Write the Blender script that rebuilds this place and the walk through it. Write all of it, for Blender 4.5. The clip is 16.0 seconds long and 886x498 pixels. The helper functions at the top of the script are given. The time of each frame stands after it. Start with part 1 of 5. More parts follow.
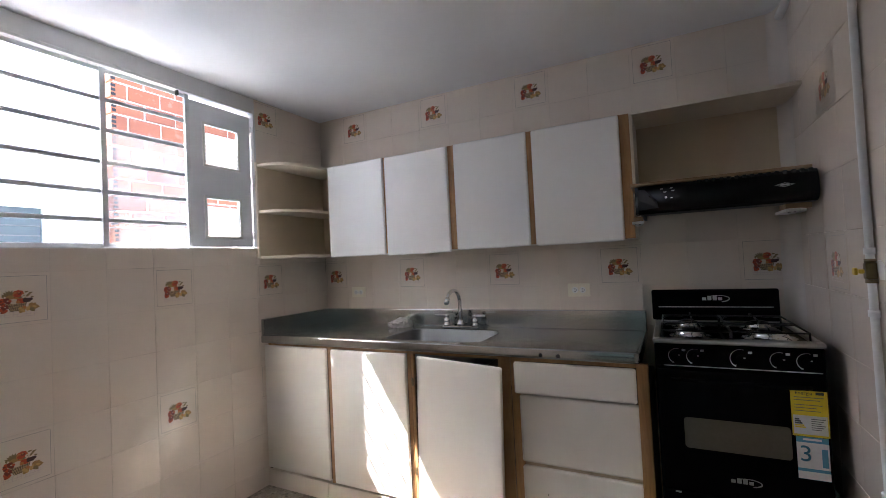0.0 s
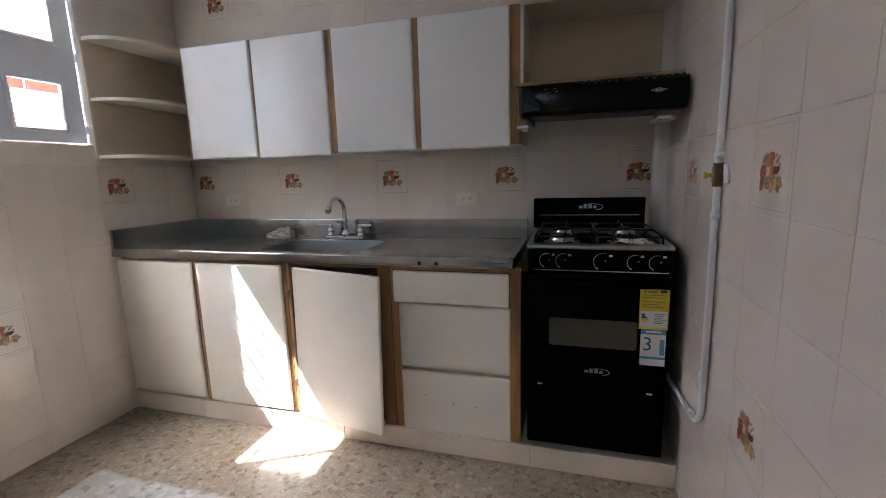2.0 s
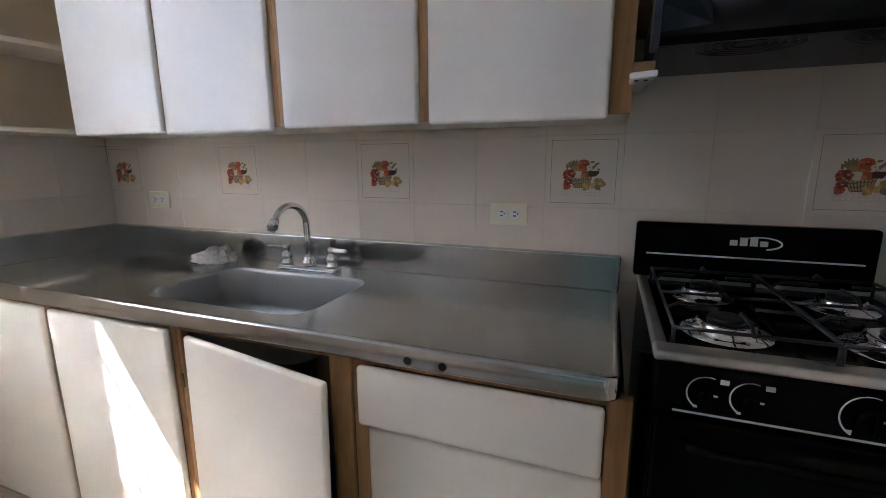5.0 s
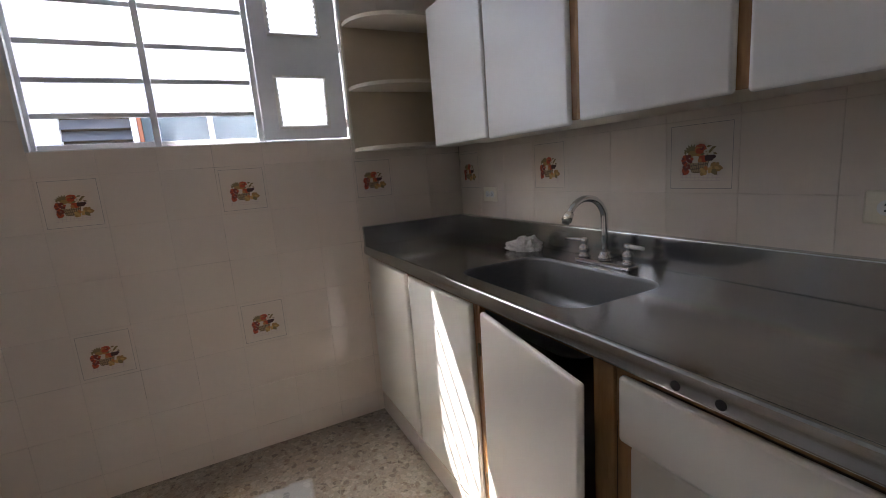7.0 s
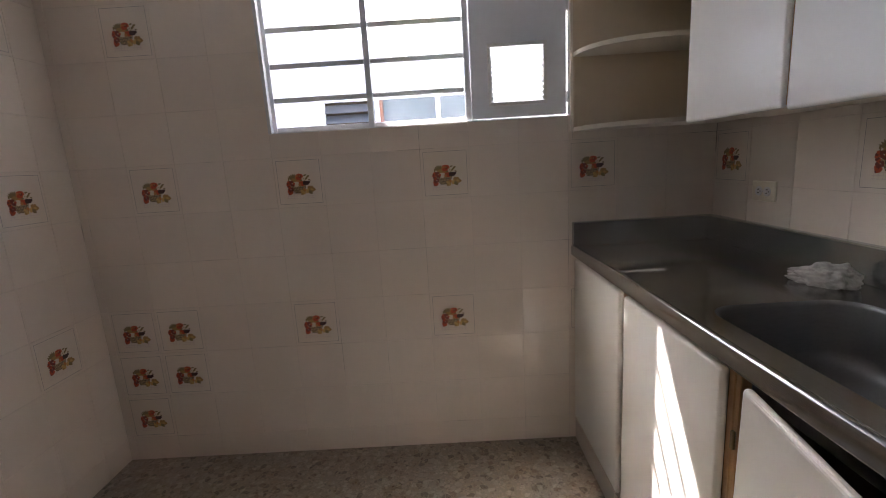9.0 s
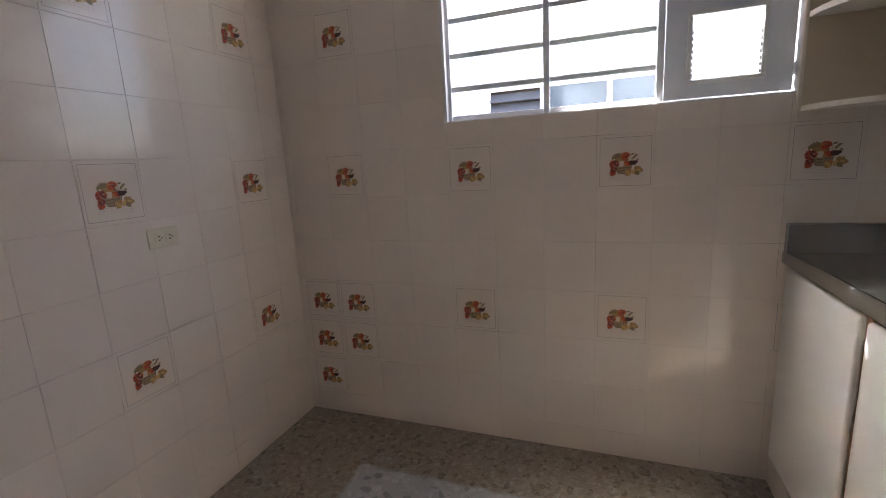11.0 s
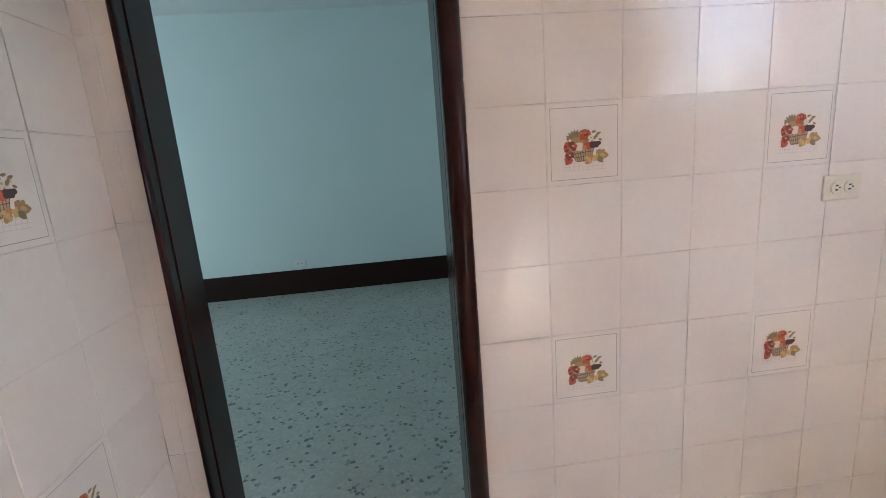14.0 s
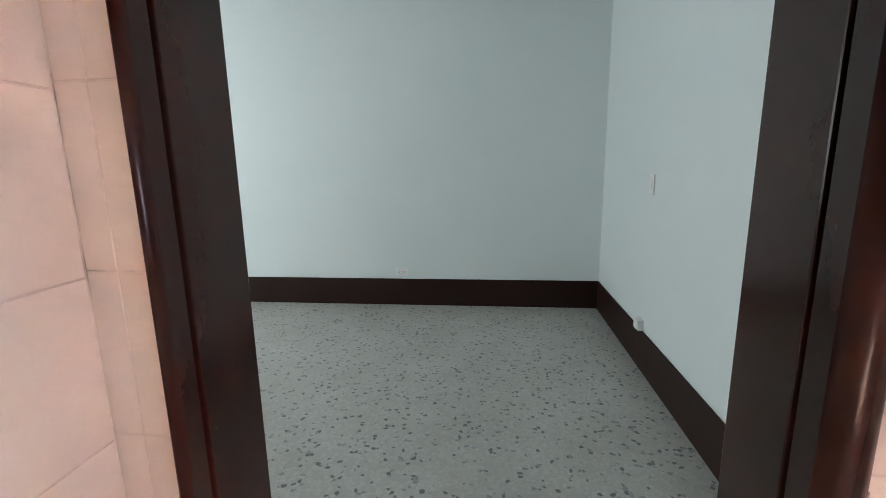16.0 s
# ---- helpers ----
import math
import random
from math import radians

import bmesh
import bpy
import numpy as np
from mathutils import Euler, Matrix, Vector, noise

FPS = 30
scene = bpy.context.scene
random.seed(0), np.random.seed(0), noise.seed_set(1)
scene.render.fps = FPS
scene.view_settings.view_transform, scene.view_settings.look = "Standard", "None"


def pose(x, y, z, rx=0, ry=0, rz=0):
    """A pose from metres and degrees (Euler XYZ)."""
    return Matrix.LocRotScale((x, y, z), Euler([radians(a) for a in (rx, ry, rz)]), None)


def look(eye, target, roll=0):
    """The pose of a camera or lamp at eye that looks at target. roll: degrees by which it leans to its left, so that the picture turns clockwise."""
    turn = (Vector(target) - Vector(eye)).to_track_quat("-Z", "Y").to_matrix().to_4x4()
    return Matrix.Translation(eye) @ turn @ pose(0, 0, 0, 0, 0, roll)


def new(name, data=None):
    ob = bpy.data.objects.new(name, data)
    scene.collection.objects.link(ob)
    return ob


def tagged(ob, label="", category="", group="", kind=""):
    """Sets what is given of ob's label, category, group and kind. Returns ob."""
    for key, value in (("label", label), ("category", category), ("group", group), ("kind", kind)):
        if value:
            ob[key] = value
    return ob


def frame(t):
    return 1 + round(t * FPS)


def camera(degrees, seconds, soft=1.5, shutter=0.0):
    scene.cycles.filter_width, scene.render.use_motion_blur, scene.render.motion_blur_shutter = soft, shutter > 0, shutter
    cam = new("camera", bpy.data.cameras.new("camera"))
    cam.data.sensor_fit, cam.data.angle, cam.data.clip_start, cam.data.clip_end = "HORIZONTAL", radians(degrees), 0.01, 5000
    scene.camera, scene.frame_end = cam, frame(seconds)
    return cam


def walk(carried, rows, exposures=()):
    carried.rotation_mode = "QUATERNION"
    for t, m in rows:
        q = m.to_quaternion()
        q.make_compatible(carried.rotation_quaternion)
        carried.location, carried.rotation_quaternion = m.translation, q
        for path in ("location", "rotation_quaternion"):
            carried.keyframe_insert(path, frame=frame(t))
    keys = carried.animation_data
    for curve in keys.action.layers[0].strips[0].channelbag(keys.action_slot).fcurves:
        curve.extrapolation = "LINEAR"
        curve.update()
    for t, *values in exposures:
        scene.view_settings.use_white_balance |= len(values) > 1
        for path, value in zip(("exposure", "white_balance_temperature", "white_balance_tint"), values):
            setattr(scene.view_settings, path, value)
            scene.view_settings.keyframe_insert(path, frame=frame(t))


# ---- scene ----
cam = camera(90.3, 16.0, soft=0.7)
PATH = [
    (0, (2.217, 0.176, 1.294), (1.307, 1.956, 1.349), -2.8),
    (0.5, (2.2, 0.156, 1.275), (1.313, 1.941, 1.113), -2.9),
    (1, (2.153, 0.127, 1.263), (1.355, 1.939, 0.985), -2.4),
    (1.5, (2.176, 0.219, 1.251), (1.446, 2.052, 0.926), -2.4),
    (2, (2.308, 0.349, 1.237), (1.752, 2.24, 0.899), -1.7),
    (2.5, (2.303, 0.461, 1.234), (1.883, 2.384, 0.875), -1.7),
    (3, (2.224, 0.653, 1.251), (1.917, 2.595, 0.882), -1.0),
    (5.5, (2.056, 1.372, 1.263), (1.114, 3.09, 0.866), -1.4),
    (6, (2.058, 1.398, 1.269), (0.808, 2.912, 0.888), -3.1),
    (6.5, (2.136, 1.436, 1.262), (0.588, 2.651, 0.903), -3.9),
    (7, (2.139, 1.422, 1.251), (0.378, 2.3, 0.892), -4.5),
    (7.5, (2.013, 1.425, 1.231), (0.154, 2.07, 0.873), -3.2),
    (8, (1.856, 1.407, 1.251), (-0.044, 1.894, 0.861), -2.6),
    (8.5, (1.827, 1.436, 1.251), (-0.122, 1.681, 0.874), -3.2),
    (9, (1.826, 1.528, 1.269), (-0.138, 1.503, 0.887), -3.5),
    (11.5, (1.788, 1.458, 1.26), (0.103, 0.452, 0.876), -3.5),
    (12, (1.784, 1.541, 1.25), (0.386, 0.162, 0.866), -4.1),
    (12.5, (1.806, 1.487, 1.253), (0.66, -0.103, 0.852), -4.1),
    (13, (1.836, 1.355, 1.25), (0.956, -0.392, 0.831), -2.1),
    (13.5, (1.887, 1.219, 1.251), (1.332, -0.655, 0.828), -3.2),
    (14, (1.914, 1.091, 1.22), (1.716, -0.857, 0.814), -4.4),
    (14.5, (1.925, 0.895, 1.233), (2.071, -1.063, 0.855), -4.5),
    (15, (1.938, 0.782, 1.225), (2.309, -1.143, 0.831), -3.0),
    (15.5, (2.014, 0.594, 1.23), (2.343, -1.34, 0.842), -0.8),
    (16, (2.1, 0.436, 1.239), (2.325, -1.514, 0.857), -1.0),
]
EXPOSURES = [
    (0, 3.55, 6200, 15), (1.5, 3.45, 6200, 15), (2.2, 3.65, 6100, 15), (3.0, 3.8, 6050, 15), (5.5, 4.0, 6050, 14), (6.0, 3.52, 6200, 15),
    (6.5, 3.05, 6250, 16), (8.0, 2.85, 6400, 16), (9.0, 2.97, 6500, 17), (11.5, 3.2, 6350, 16), (12.0, 3.38, 6500, 17), (12.5, 3.7, 6500, 20),
    (13.0, 4.35, 6450, 19), (13.5, 4.65, 6250, 17), (14.5, 4.6, 6350, 17), (15.0, 4.65, 6450, 18), (15.5, 4.83, 6700, 23), (16.0, 5.2, 7500, 36),
]
walk(cam, [(t, look(eye, target, roll)) for t, eye, target, roll in PATH], EXPOSURES)

# ---- world, sun, lamps ----
SUN_WAY = Vector((1.0, 0.547, -1.60)).normalized()
sky_world = bpy.data.worlds.new("sky")
scene.world = sky_world
sky_world.use_nodes = True
wt = sky_world.node_tree
sky = wt.nodes.new("ShaderNodeTexSky")
sky.sky_type = "NISHITA"
sky.sun_disc = False
sky.dust_density = 4.0
sky.sun_elevation = math.asin(-SUN_WAY.z)
sky.sun_rotation = math.atan2(-SUN_WAY.x, -SUN_WAY.y)
wt.links.new(sky.outputs[0], wt.nodes["Background"].inputs[0])
wt.nodes["Background"].inputs[1].default_value = 0.15
sun = new("sun", bpy.data.lights.new("sun", "SUN"))
sun.data.energy, sun.data.angle, sun.data.color = 5.0, radians(0.53), (1.0, 0.98, 0.95)
sun.matrix_world = look((0, 0, 6), Vector((0, 0, 6)) + SUN_WAY)


def area_lamp(name, at, toward, wide, high, watts, colour):
    lamp = new(name, bpy.data.lights.new(name, "AREA"))
    lamp.data.shape, lamp.data.size, lamp.data.size_y = "RECTANGLE", wide, high
    lamp.data.energy, lamp.data.color = watts, colour
    lamp.matrix_world = look(at, toward)
    return lamp


# area lamp added to light the next room, in front of a drawn blind
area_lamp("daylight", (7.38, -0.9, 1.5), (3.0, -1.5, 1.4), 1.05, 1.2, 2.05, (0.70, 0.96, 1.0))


# ---- materials ----
def material(name):
    m = bpy.data.materials.new(name)
    m.use_nodes = True
    return m, m.node_tree, m.node_tree.nodes["Principled BSDF"]


def node(tree, kind, **kw):
    n = tree.nodes.new(kind)
    for k, v in kw.items():
        n.inputs[k.replace("_", " ")].default_value = v
    return n


def world_place(tree):
    return tree.nodes.new("ShaderNodeNewGeometry").outputs["Position"]


def local_place(tree):
    return tree.nodes.new("ShaderNodeTexCoord").outputs["Object"]


def ramp(tree, source, *stops):
    r = tree.nodes.new("ShaderNodeValToRGB")
    while len(r.color_ramp.elements) < len(stops):
        r.color_ramp.elements.new(0.5)
    for e, (p, c) in zip(r.color_ramp.elements, stops):
        e.position = p
        e.color = (c, c, c, 1) if isinstance(c, (int, float)) else (*c, 1)
    tree.links.new(source, r.inputs[0])
    return r.outputs[0]


def mix(tree, a, b, f, mode="MIX"):
    n = tree.nodes.new("ShaderNodeMix")
    n.data_type, n.blend_type = "RGBA", mode
    for socket, v in ((n.inputs[0], f), (n.inputs[6], a), (n.inputs[7], b)):
        if isinstance(v, bpy.types.NodeSocket):
            tree.links.new(v, socket)
        elif isinstance(v, (int, float)):
            socket.default_value = v if socket == n.inputs[0] else (v, v, v, 1)
        else:
            socket.default_value = (*v, 1)
    return n.outputs[2]


def noise_of(tree, place, scale, detail=3.0, rough=0.55, warp=0.0):
    n = node(tree, "ShaderNodeTexNoise", Scale=scale, Detail=detail, Roughness=rough, Distortion=warp)
    tree.links.new(place, n.inputs["Vector"])
    return n.outputs["Fac"]


def bump(tree, bsdf, height, strength, distance):
    b = node(tree, "ShaderNodeBump", Strength=strength, Distance=distance)
    tree.links.new(height, b.inputs["Height"])
    tree.links.new(b.outputs[0], bsdf.inputs["Normal"])


def surface(name, colour, rough, spread=0.08, grain=60.0, blotch=3.0, relief=0.0, metal=0.0, coat=0.0, local=False, rough_spread=0.08):
    """A painted or coated surface: colour with fine grain and broad blotches, gloss that varies, fine relief."""
    m, t, b = material(name)
    place = local_place(t) if local else world_place(t)
    fine, broad = noise_of(t, place, grain), noise_of(t, place, blotch, 4.0)
    light = tuple(min(1.0, c * (1 + spread)) for c in colour)
    dark = tuple(c * (1 - spread) for c in colour)
    c1 = mix(t, dark, light, ramp(t, broad, (0.3, 0.0), (0.7, 1.0)))
    c2 = mix(t, c1, mix(t, dark, light, fine), 0.35)
    t.links.new(c2, b.inputs["Base Color"])
    t.links.new(ramp(t, broad, (0.3, max(0.02, rough - rough_spread)), (0.7, min(1.0, rough + rough_spread))), b.inputs["Roughness"])
    b.inputs["Metallic"].default_value = metal
    b.inputs["Coat Weight"].default_value = coat
    b.inputs["Coat Roughness"].default_value = 0.12
    if relief:
        bump(t, b, mix(t, fine, broad, 0.3), 0.5, relief)
    return m


def tile_material(name, colour):
    m, t, b = material(name)
    info = t.nodes.new("ShaderNodeObjectInfo")
    place = world_place(t)
    broad, fine = noise_of(t, place, 2.2, 4.0), noise_of(t, place, 45.0, 4.0)
    each = ramp(t, info.outputs["Random"], (0.0, tuple(c * 0.975 for c in colour)), (0.5, colour), (1.0, tuple(min(1, c * 1.02) for c in colour)))
    stained = mix(t, each, tuple(c * f for c, f in zip(colour, (0.93, 0.90, 0.86))), ramp(t, broad, (0.40, 0.0), (0.80, 0.5)))
    t.links.new(mix(t, stained, tuple(c * 0.94 for c in colour), ramp(t, fine, (0.4, 0.0), (0.9, 0.4))), b.inputs["Base Color"])
    t.links.new(ramp(t, noise_of(t, place, 5.0, 2.0), (0.3, 0.13), (0.75, 0.19)), b.inputs["Roughness"])
    b.inputs["IOR"].default_value = 1.5
    bump(t, b, noise_of(t, place, 9.0, 2.0), 0.35, 0.0035)
    return m


def terrazzo(name, mortar, chips, chip_scale, patch=None, gloss=0.35, fines=0.42):
    """Stone chips of several colours set in mortar; patch: a repaired area (x0, x1, y0, y1) with its own mortar and chips."""
    m, t, b = material(name)
    place = world_place(t)

    def layer(base, stones, scale):
        warp = node(t, "ShaderNodeTexNoise", Scale=scale * 0.8, Detail=2.0)
        t.links.new(place, warp.inputs["Vector"])
        moved = t.nodes.new("ShaderNodeVectorMath")
        moved.operation = "MULTIPLY_ADD"
        t.links.new(warp.outputs["Color"], moved.inputs[0])
        moved.inputs[1].default_value = (0.6 / scale,) * 3
        t.links.new(place, moved.inputs[2])
        v = node(t, "ShaderNodeTexVoronoi", Scale=scale)
        t.links.new(moved.outputs[0], v.inputs["Vector"])
        e = node(t, "ShaderNodeTexVoronoi", Scale=scale)
        e.feature = "DISTANCE_TO_EDGE"
        t.links.new(moved.outputs[0], e.inputs["Vector"])
        tone = t.nodes.new("ShaderNodeSeparateColor")
        t.links.new(v.outputs["Color"], tone.inputs[0])
        steps = [(i / len(stones), c) for i, c in enumerate(stones)]
        stone = ramp(t, tone.outputs[0], *steps)
        stone.node.color_ramp.interpolation = "CONSTANT"
        inside = ramp(t, e.outputs[0], (0.03, 0.0), (0.10, 1.0))
        some = ramp(t, tone.outputs[1], (0.30, 0.0), (0.34, 1.0))
        keep = mix(t, inside, some, 1.0, "MULTIPLY")
        ground = mix(t, base, tuple(c * 0.78 for c in base), noise_of(t, place, 140.0, 4.0))
        return mix(t, ground, stone, keep)

    big = layer(mortar, chips, chip_scale)
    small = layer(mortar, [chips[-1], chips[0], mortar, chips[1], mortar], chip_scale * 2.6)
    colour = mix(t, big, small, fines)
    if patch:
        x0, x1, y0, y1, pm, pc = patch
        sep = t.nodes.new("ShaderNodeSeparateXYZ")
        t.links.new(place, sep.inputs[0])
        wob = t.nodes.new("ShaderNodeMath")
        wob.operation = "MULTIPLY_ADD"
        t.links.new(noise_of(t, place, 9.0, 4.0), wob.inputs[0])
        wob.inputs[1].default_value, wob.inputs[2].default_value = 0.06, -0.03
        masks = []
        for axis, lo, hi in ((0, x0, x1), (1, y0, y1)):
            a = t.nodes.new("ShaderNodeMath")
            a.operation = "ADD"
            t.links.new(sep.outputs[axis], a.inputs[0])
            t.links.new(wob.outputs[0], a.inputs[1])
            for edge, sign in ((lo, 1), (hi, -1)):
                r = t.nodes.new("ShaderNodeMapRange")
                t.links.new(a.outputs[0], r.inputs["Value"])
                r.inputs["From Min"].default_value = edge
                r.inputs["From Max"].default_value = edge + sign * 0.02
                masks.append(r.outputs[0])
        f = masks[0]
        for other in masks[1:]:
            mul = t.nodes.new("ShaderNodeMath")
            mul.operation = "MULTIPLY"
            t.links.new(f, mul.inputs[0])
            t.links.new(other, mul.inputs[1])
            f = mul.outputs[0]
        colour = mix(t, colour, layer(pm, pc, chip_scale * 0.75), mix(t, 0.0, f, 0.85))
    dirt = ramp(t, noise_of(t, place, 2.5, 5.0), (0.35, 0.0), (0.8, 0.5))
    t.links.new(mix(t, colour, (0.16, 0.13, 0.10), mix(t, 0.0, dirt, 0.45)), b.inputs["Base Color"])
    t.links.new(ramp(t, noise_of(t, place, 6.0, 4.0), (0.3, gloss - 0.1), (0.7, gloss + 0.2)), b.inputs["Roughness"])
    bump(t, b, noise_of(t, place, 90.0, 3.0), 0.25, 0.002)
    return m


def wood(name, pale, dark, rough, axis=(1.0, 1.0, 0.12), scale=14.0, coat=0.0):
    m, t, b = material(name)
    mp = t.nodes.new("ShaderNodeMapping")
    mp.inputs["Scale"].default_value = axis
    t.links.new(world_place(t), mp.inputs[0])
    broad = noise_of(t, mp.outputs[0], scale, 5.0, 0.6, 0.8)
    fine = noise_of(t, mp.outputs[0], scale * 9, 4.0, 0.7)
    c = mix(t, pale, dark, ramp(t, broad, (0.35, 0.0), (0.65, 1.0)))
    t.links.new(mix(t, c, dark, ramp(t, fine, (0.5, 0.0), (0.75, 0.7))), b.inputs["Base Color"])
    t.links.new(ramp(t, fine, (0.3, rough - 0.08), (0.7, rough + 0.1)), b.inputs["Roughness"])
    b.inputs["Coat Weight"].default_value = coat
    b.inputs["Coat Roughness"].default_value = 0.15
    bump(t, b, fine, 0.3, 0.001)
    return m


def brushed_steel(name, colour, rough, axis):
    m, t, b = material(name)
    mp = t.nodes.new("ShaderNodeMapping")
    mp.inputs["Scale"].default_value = axis
    t.links.new(world_place(t), mp.inputs[0])
    lines, smear = noise_of(t, mp.outputs[0], 160.0, 2.0, 0.6), noise_of(t, world_place(t), 3.0, 1.0)
    t.links.new(mix(t, mix(t, colour, tuple(c * 0.90 for c in colour), smear), tuple(c * 0.8 for c in colour), ramp(t, lines, (0.45, 0.0), (0.75, 0.5))), b.inputs["Base Color"])
    b.inputs["Metallic"].default_value = 1.0
    t.links.new(ramp(t, smear, (0.2, rough - 0.02), (0.8, rough + 0.04)), b.inputs["Roughness"])
    b.inputs["Anisotropic"].default_value = 0.25
    return m


def plain(name, colour, rough=0.5, metal=0.0):
    m, t, b = material(name)
    n = noise_of(t, local_place(t), 80.0)
    t.links.new(mix(t, tuple(c * 0.9 for c in colour), tuple(min(1, c * 1.08) for c in colour), n), b.inputs["Base Color"])
    b.inputs["Roughness"].default_value, b.inputs["Metallic"].default_value = rough, metal
    return m


def glass(name, tint=(0.93, 0.97, 1.0), rough=0.0):
    m, t, b = material(name)
    b.inputs["Base Color"].default_value = (*tint, 1)
    b.inputs["Transmission Weight"].default_value = 1.0
    b.inputs["Roughness"].default_value, b.inputs["IOR"].default_value = rough, 1.45
    return m


def grout():
    """Cement joints, mostly as pale as the tiles, with stretches that have gone dark."""
    m, t, b = material("grout")
    place = world_place(t)
    worn = ramp(t, noise_of(t, place, 3.2, 3.0), (0.58, 0.0), (0.66, 1.0))
    c = mix(t, (0.74, 0.655, 0.57), (0.34, 0.285, 0.23), worn)
    t.links.new(mix(t, c, (0.58, 0.50, 0.42), ramp(t, noise_of(t, place, 60.0), (0.4, 0.0), (0.8, 0.7))), b.inputs["Base Color"])
    b.inputs["Roughness"].default_value = 0.85
    return m


M_TILE = tile_material("glazed_tile", (0.79, 0.695, 0.60))
M_GROUT = grout()
M_CEIL = surface("ceiling_paint", (0.86, 0.87, 0.88), 0.7, 0.03, 30, 1.5, 0.001)
M_PLASTER = surface("white_plaster", (0.70, 0.70, 0.70), 0.75, 0.06, 40, 2.5, 0.002)
M_ROOM = surface("room_paint", (0.72, 0.79, 0.78), 0.55, 0.03, 30, 1.2, 0.0008)
M_FLOOR = terrazzo("kitchen_terrazzo", (0.33, 0.27, 0.205), [(0.175, 0.115, 0.075), (0.45, 0.385, 0.30), (0.29, 0.215, 0.15), (0.37, 0.32, 0.25), (0.08, 0.055, 0.04), (0.33, 0.26, 0.185), (0.41, 0.34, 0.26)], 46.0,
                   (0.335, 1.9, 0.49, 1.60, (0.55, 0.555, 0.56), [(0.62, 0.63, 0.635), (0.47, 0.48, 0.49), (0.56, 0.565, 0.57), (0.50, 0.51, 0.52), (0.30, 0.31, 0.33), (0.60, 0.60, 0.60)]))
M_FLOOR2 = terrazzo("room_terrazzo", (0.52, 0.515, 0.475), [(0.54, 0.535, 0.495), (0.50, 0.495, 0.455), (0.57, 0.56, 0.52), (0.52, 0.51, 0.475), (0.56, 0.55, 0.51), (0.025, 0.04, 0.06), (0.54, 0.53, 0.49), (0.51, 0.505, 0.465), (0.57, 0.56, 0.52), (0.20, 0.23, 0.25), (0.55, 0.54, 0.50), (0.53, 0.52, 0.485), (0.56, 0.55, 0.51)], 58.0, gloss=0.4, fines=0.28)
M_LAM = surface("cream_laminate", (0.80, 0.755, 0.675), 0.30, 0.015, 90, 1.2, 0.0003, rough_spread=0.02)
M_LAM_UP = surface("white_laminate", (0.88, 0.865, 0.83), 0.21, 0.02, 90, 2.6, 0.0003, rough_spread=0.05)
M_WOOD = wood("pine_edge", (0.46, 0.255, 0.105), (0.26, 0.13, 0.05), 0.5)
M_SHELF = surface("tan_board", (0.64, 0.52, 0.37), 0.5, 0.08, 50, 3.0, 0.0004)
M_SHELF_EDGE = surface("cream_board", (0.74, 0.66, 0.54), 0.45, 0.08, 50, 3.0, 0.0004)
M_STEEL = brushed_steel("brushed_steel", (0.50, 0.51, 0.50), 0.17, (0.05, 1.0, 1.0))
# same sheet as the deck, coloured darker for the shade inside the sink
M_BASIN_SHADED = brushed_steel("basin_steel_shaded", (0.29, 0.30, 0.30), 0.42, (1.0, 0.2, 1.0))
M_TRIM = brushed_steel("trim_steel", (0.60, 0.59, 0.57), 0.28, (0.05, 1.0, 1.0))
M_CHROME = plain("chrome", (0.72, 0.72, 0.72), 0.08, 1.0)
M_BLACK = surface("black_enamel", (0.0025, 0.0025, 0.003), 0.09, 0.3, 40, 3.0, rough_spread=0.02)
M_BLACK.node_tree.nodes["Principled BSDF"].inputs["Specular IOR Level"].default_value = 0.05
M_BLACK_MATT = surface("black_iron", (0.006, 0.006, 0.0065), 0.35, 0.3, 60, 4.0, 0.0006)
M_OVENGLASS = plain("oven_glass", (0.11, 0.10, 0.075), 0.06)
M_SILVER = plain("silver_print", (0.62, 0.62, 0.62), 0.35)
M_GREY = plain("grey_print", (0.18, 0.18, 0.18), 0.4)
M_FRAME = surface("brown_gloss_paint", (0.032, 0.0085, 0.006), 0.22, 0.18, 25, 3.0, 0.0011, rough_spread=0.02)
scuff_tree = M_FRAME.node_tree
scuff_paint = scuff_tree.nodes["Principled BSDF"]
scuff_base = scuff_paint.inputs["Base Color"].links[0].from_socket
scuff = ramp(scuff_tree, noise_of(scuff_tree, world_place(scuff_tree), 70.0, 5.0, 0.7), (0.68, 0.0), (0.74, 0.75))
scuff_where = ramp(scuff_tree, noise_of(scuff_tree, world_place(scuff_tree), 5.0, 3.0), (0.48, 0.0), (0.66, 1.0))
scuff_tree.links.new(mix(scuff_tree, scuff_base, (0.20, 0.13, 0.11), mix(scuff_tree, 0.0, scuff, scuff_where)), scuff_paint.inputs["Base Color"])
M_FRAME.node_tree.nodes["Principled BSDF"].inputs["Specular IOR Level"].default_value = 0.25
M_SKIRT = surface("brown_skirting", (0.026, 0.0095, 0.0075), 0.45, 0.15, 25, 3.0, 0.0006, rough_spread=0.03)
M_SKIRT.node_tree.nodes["Principled BSDF"].inputs["Specular IOR Level"].default_value = 0.2
M_HOOD = surface("black_hood_enamel", (0.003, 0.003, 0.0035), 0.33, 0.3, 40, 3.0, rough_spread=0.03)
M_HOOD.node_tree.nodes["Principled BSDF"].inputs["Specular IOR Level"].default_value = 0.2
M_MORTAR = surface("block_mortar", (0.42, 0.40, 0.37), 0.9, 0.2, 40, 4.0, 0.004)
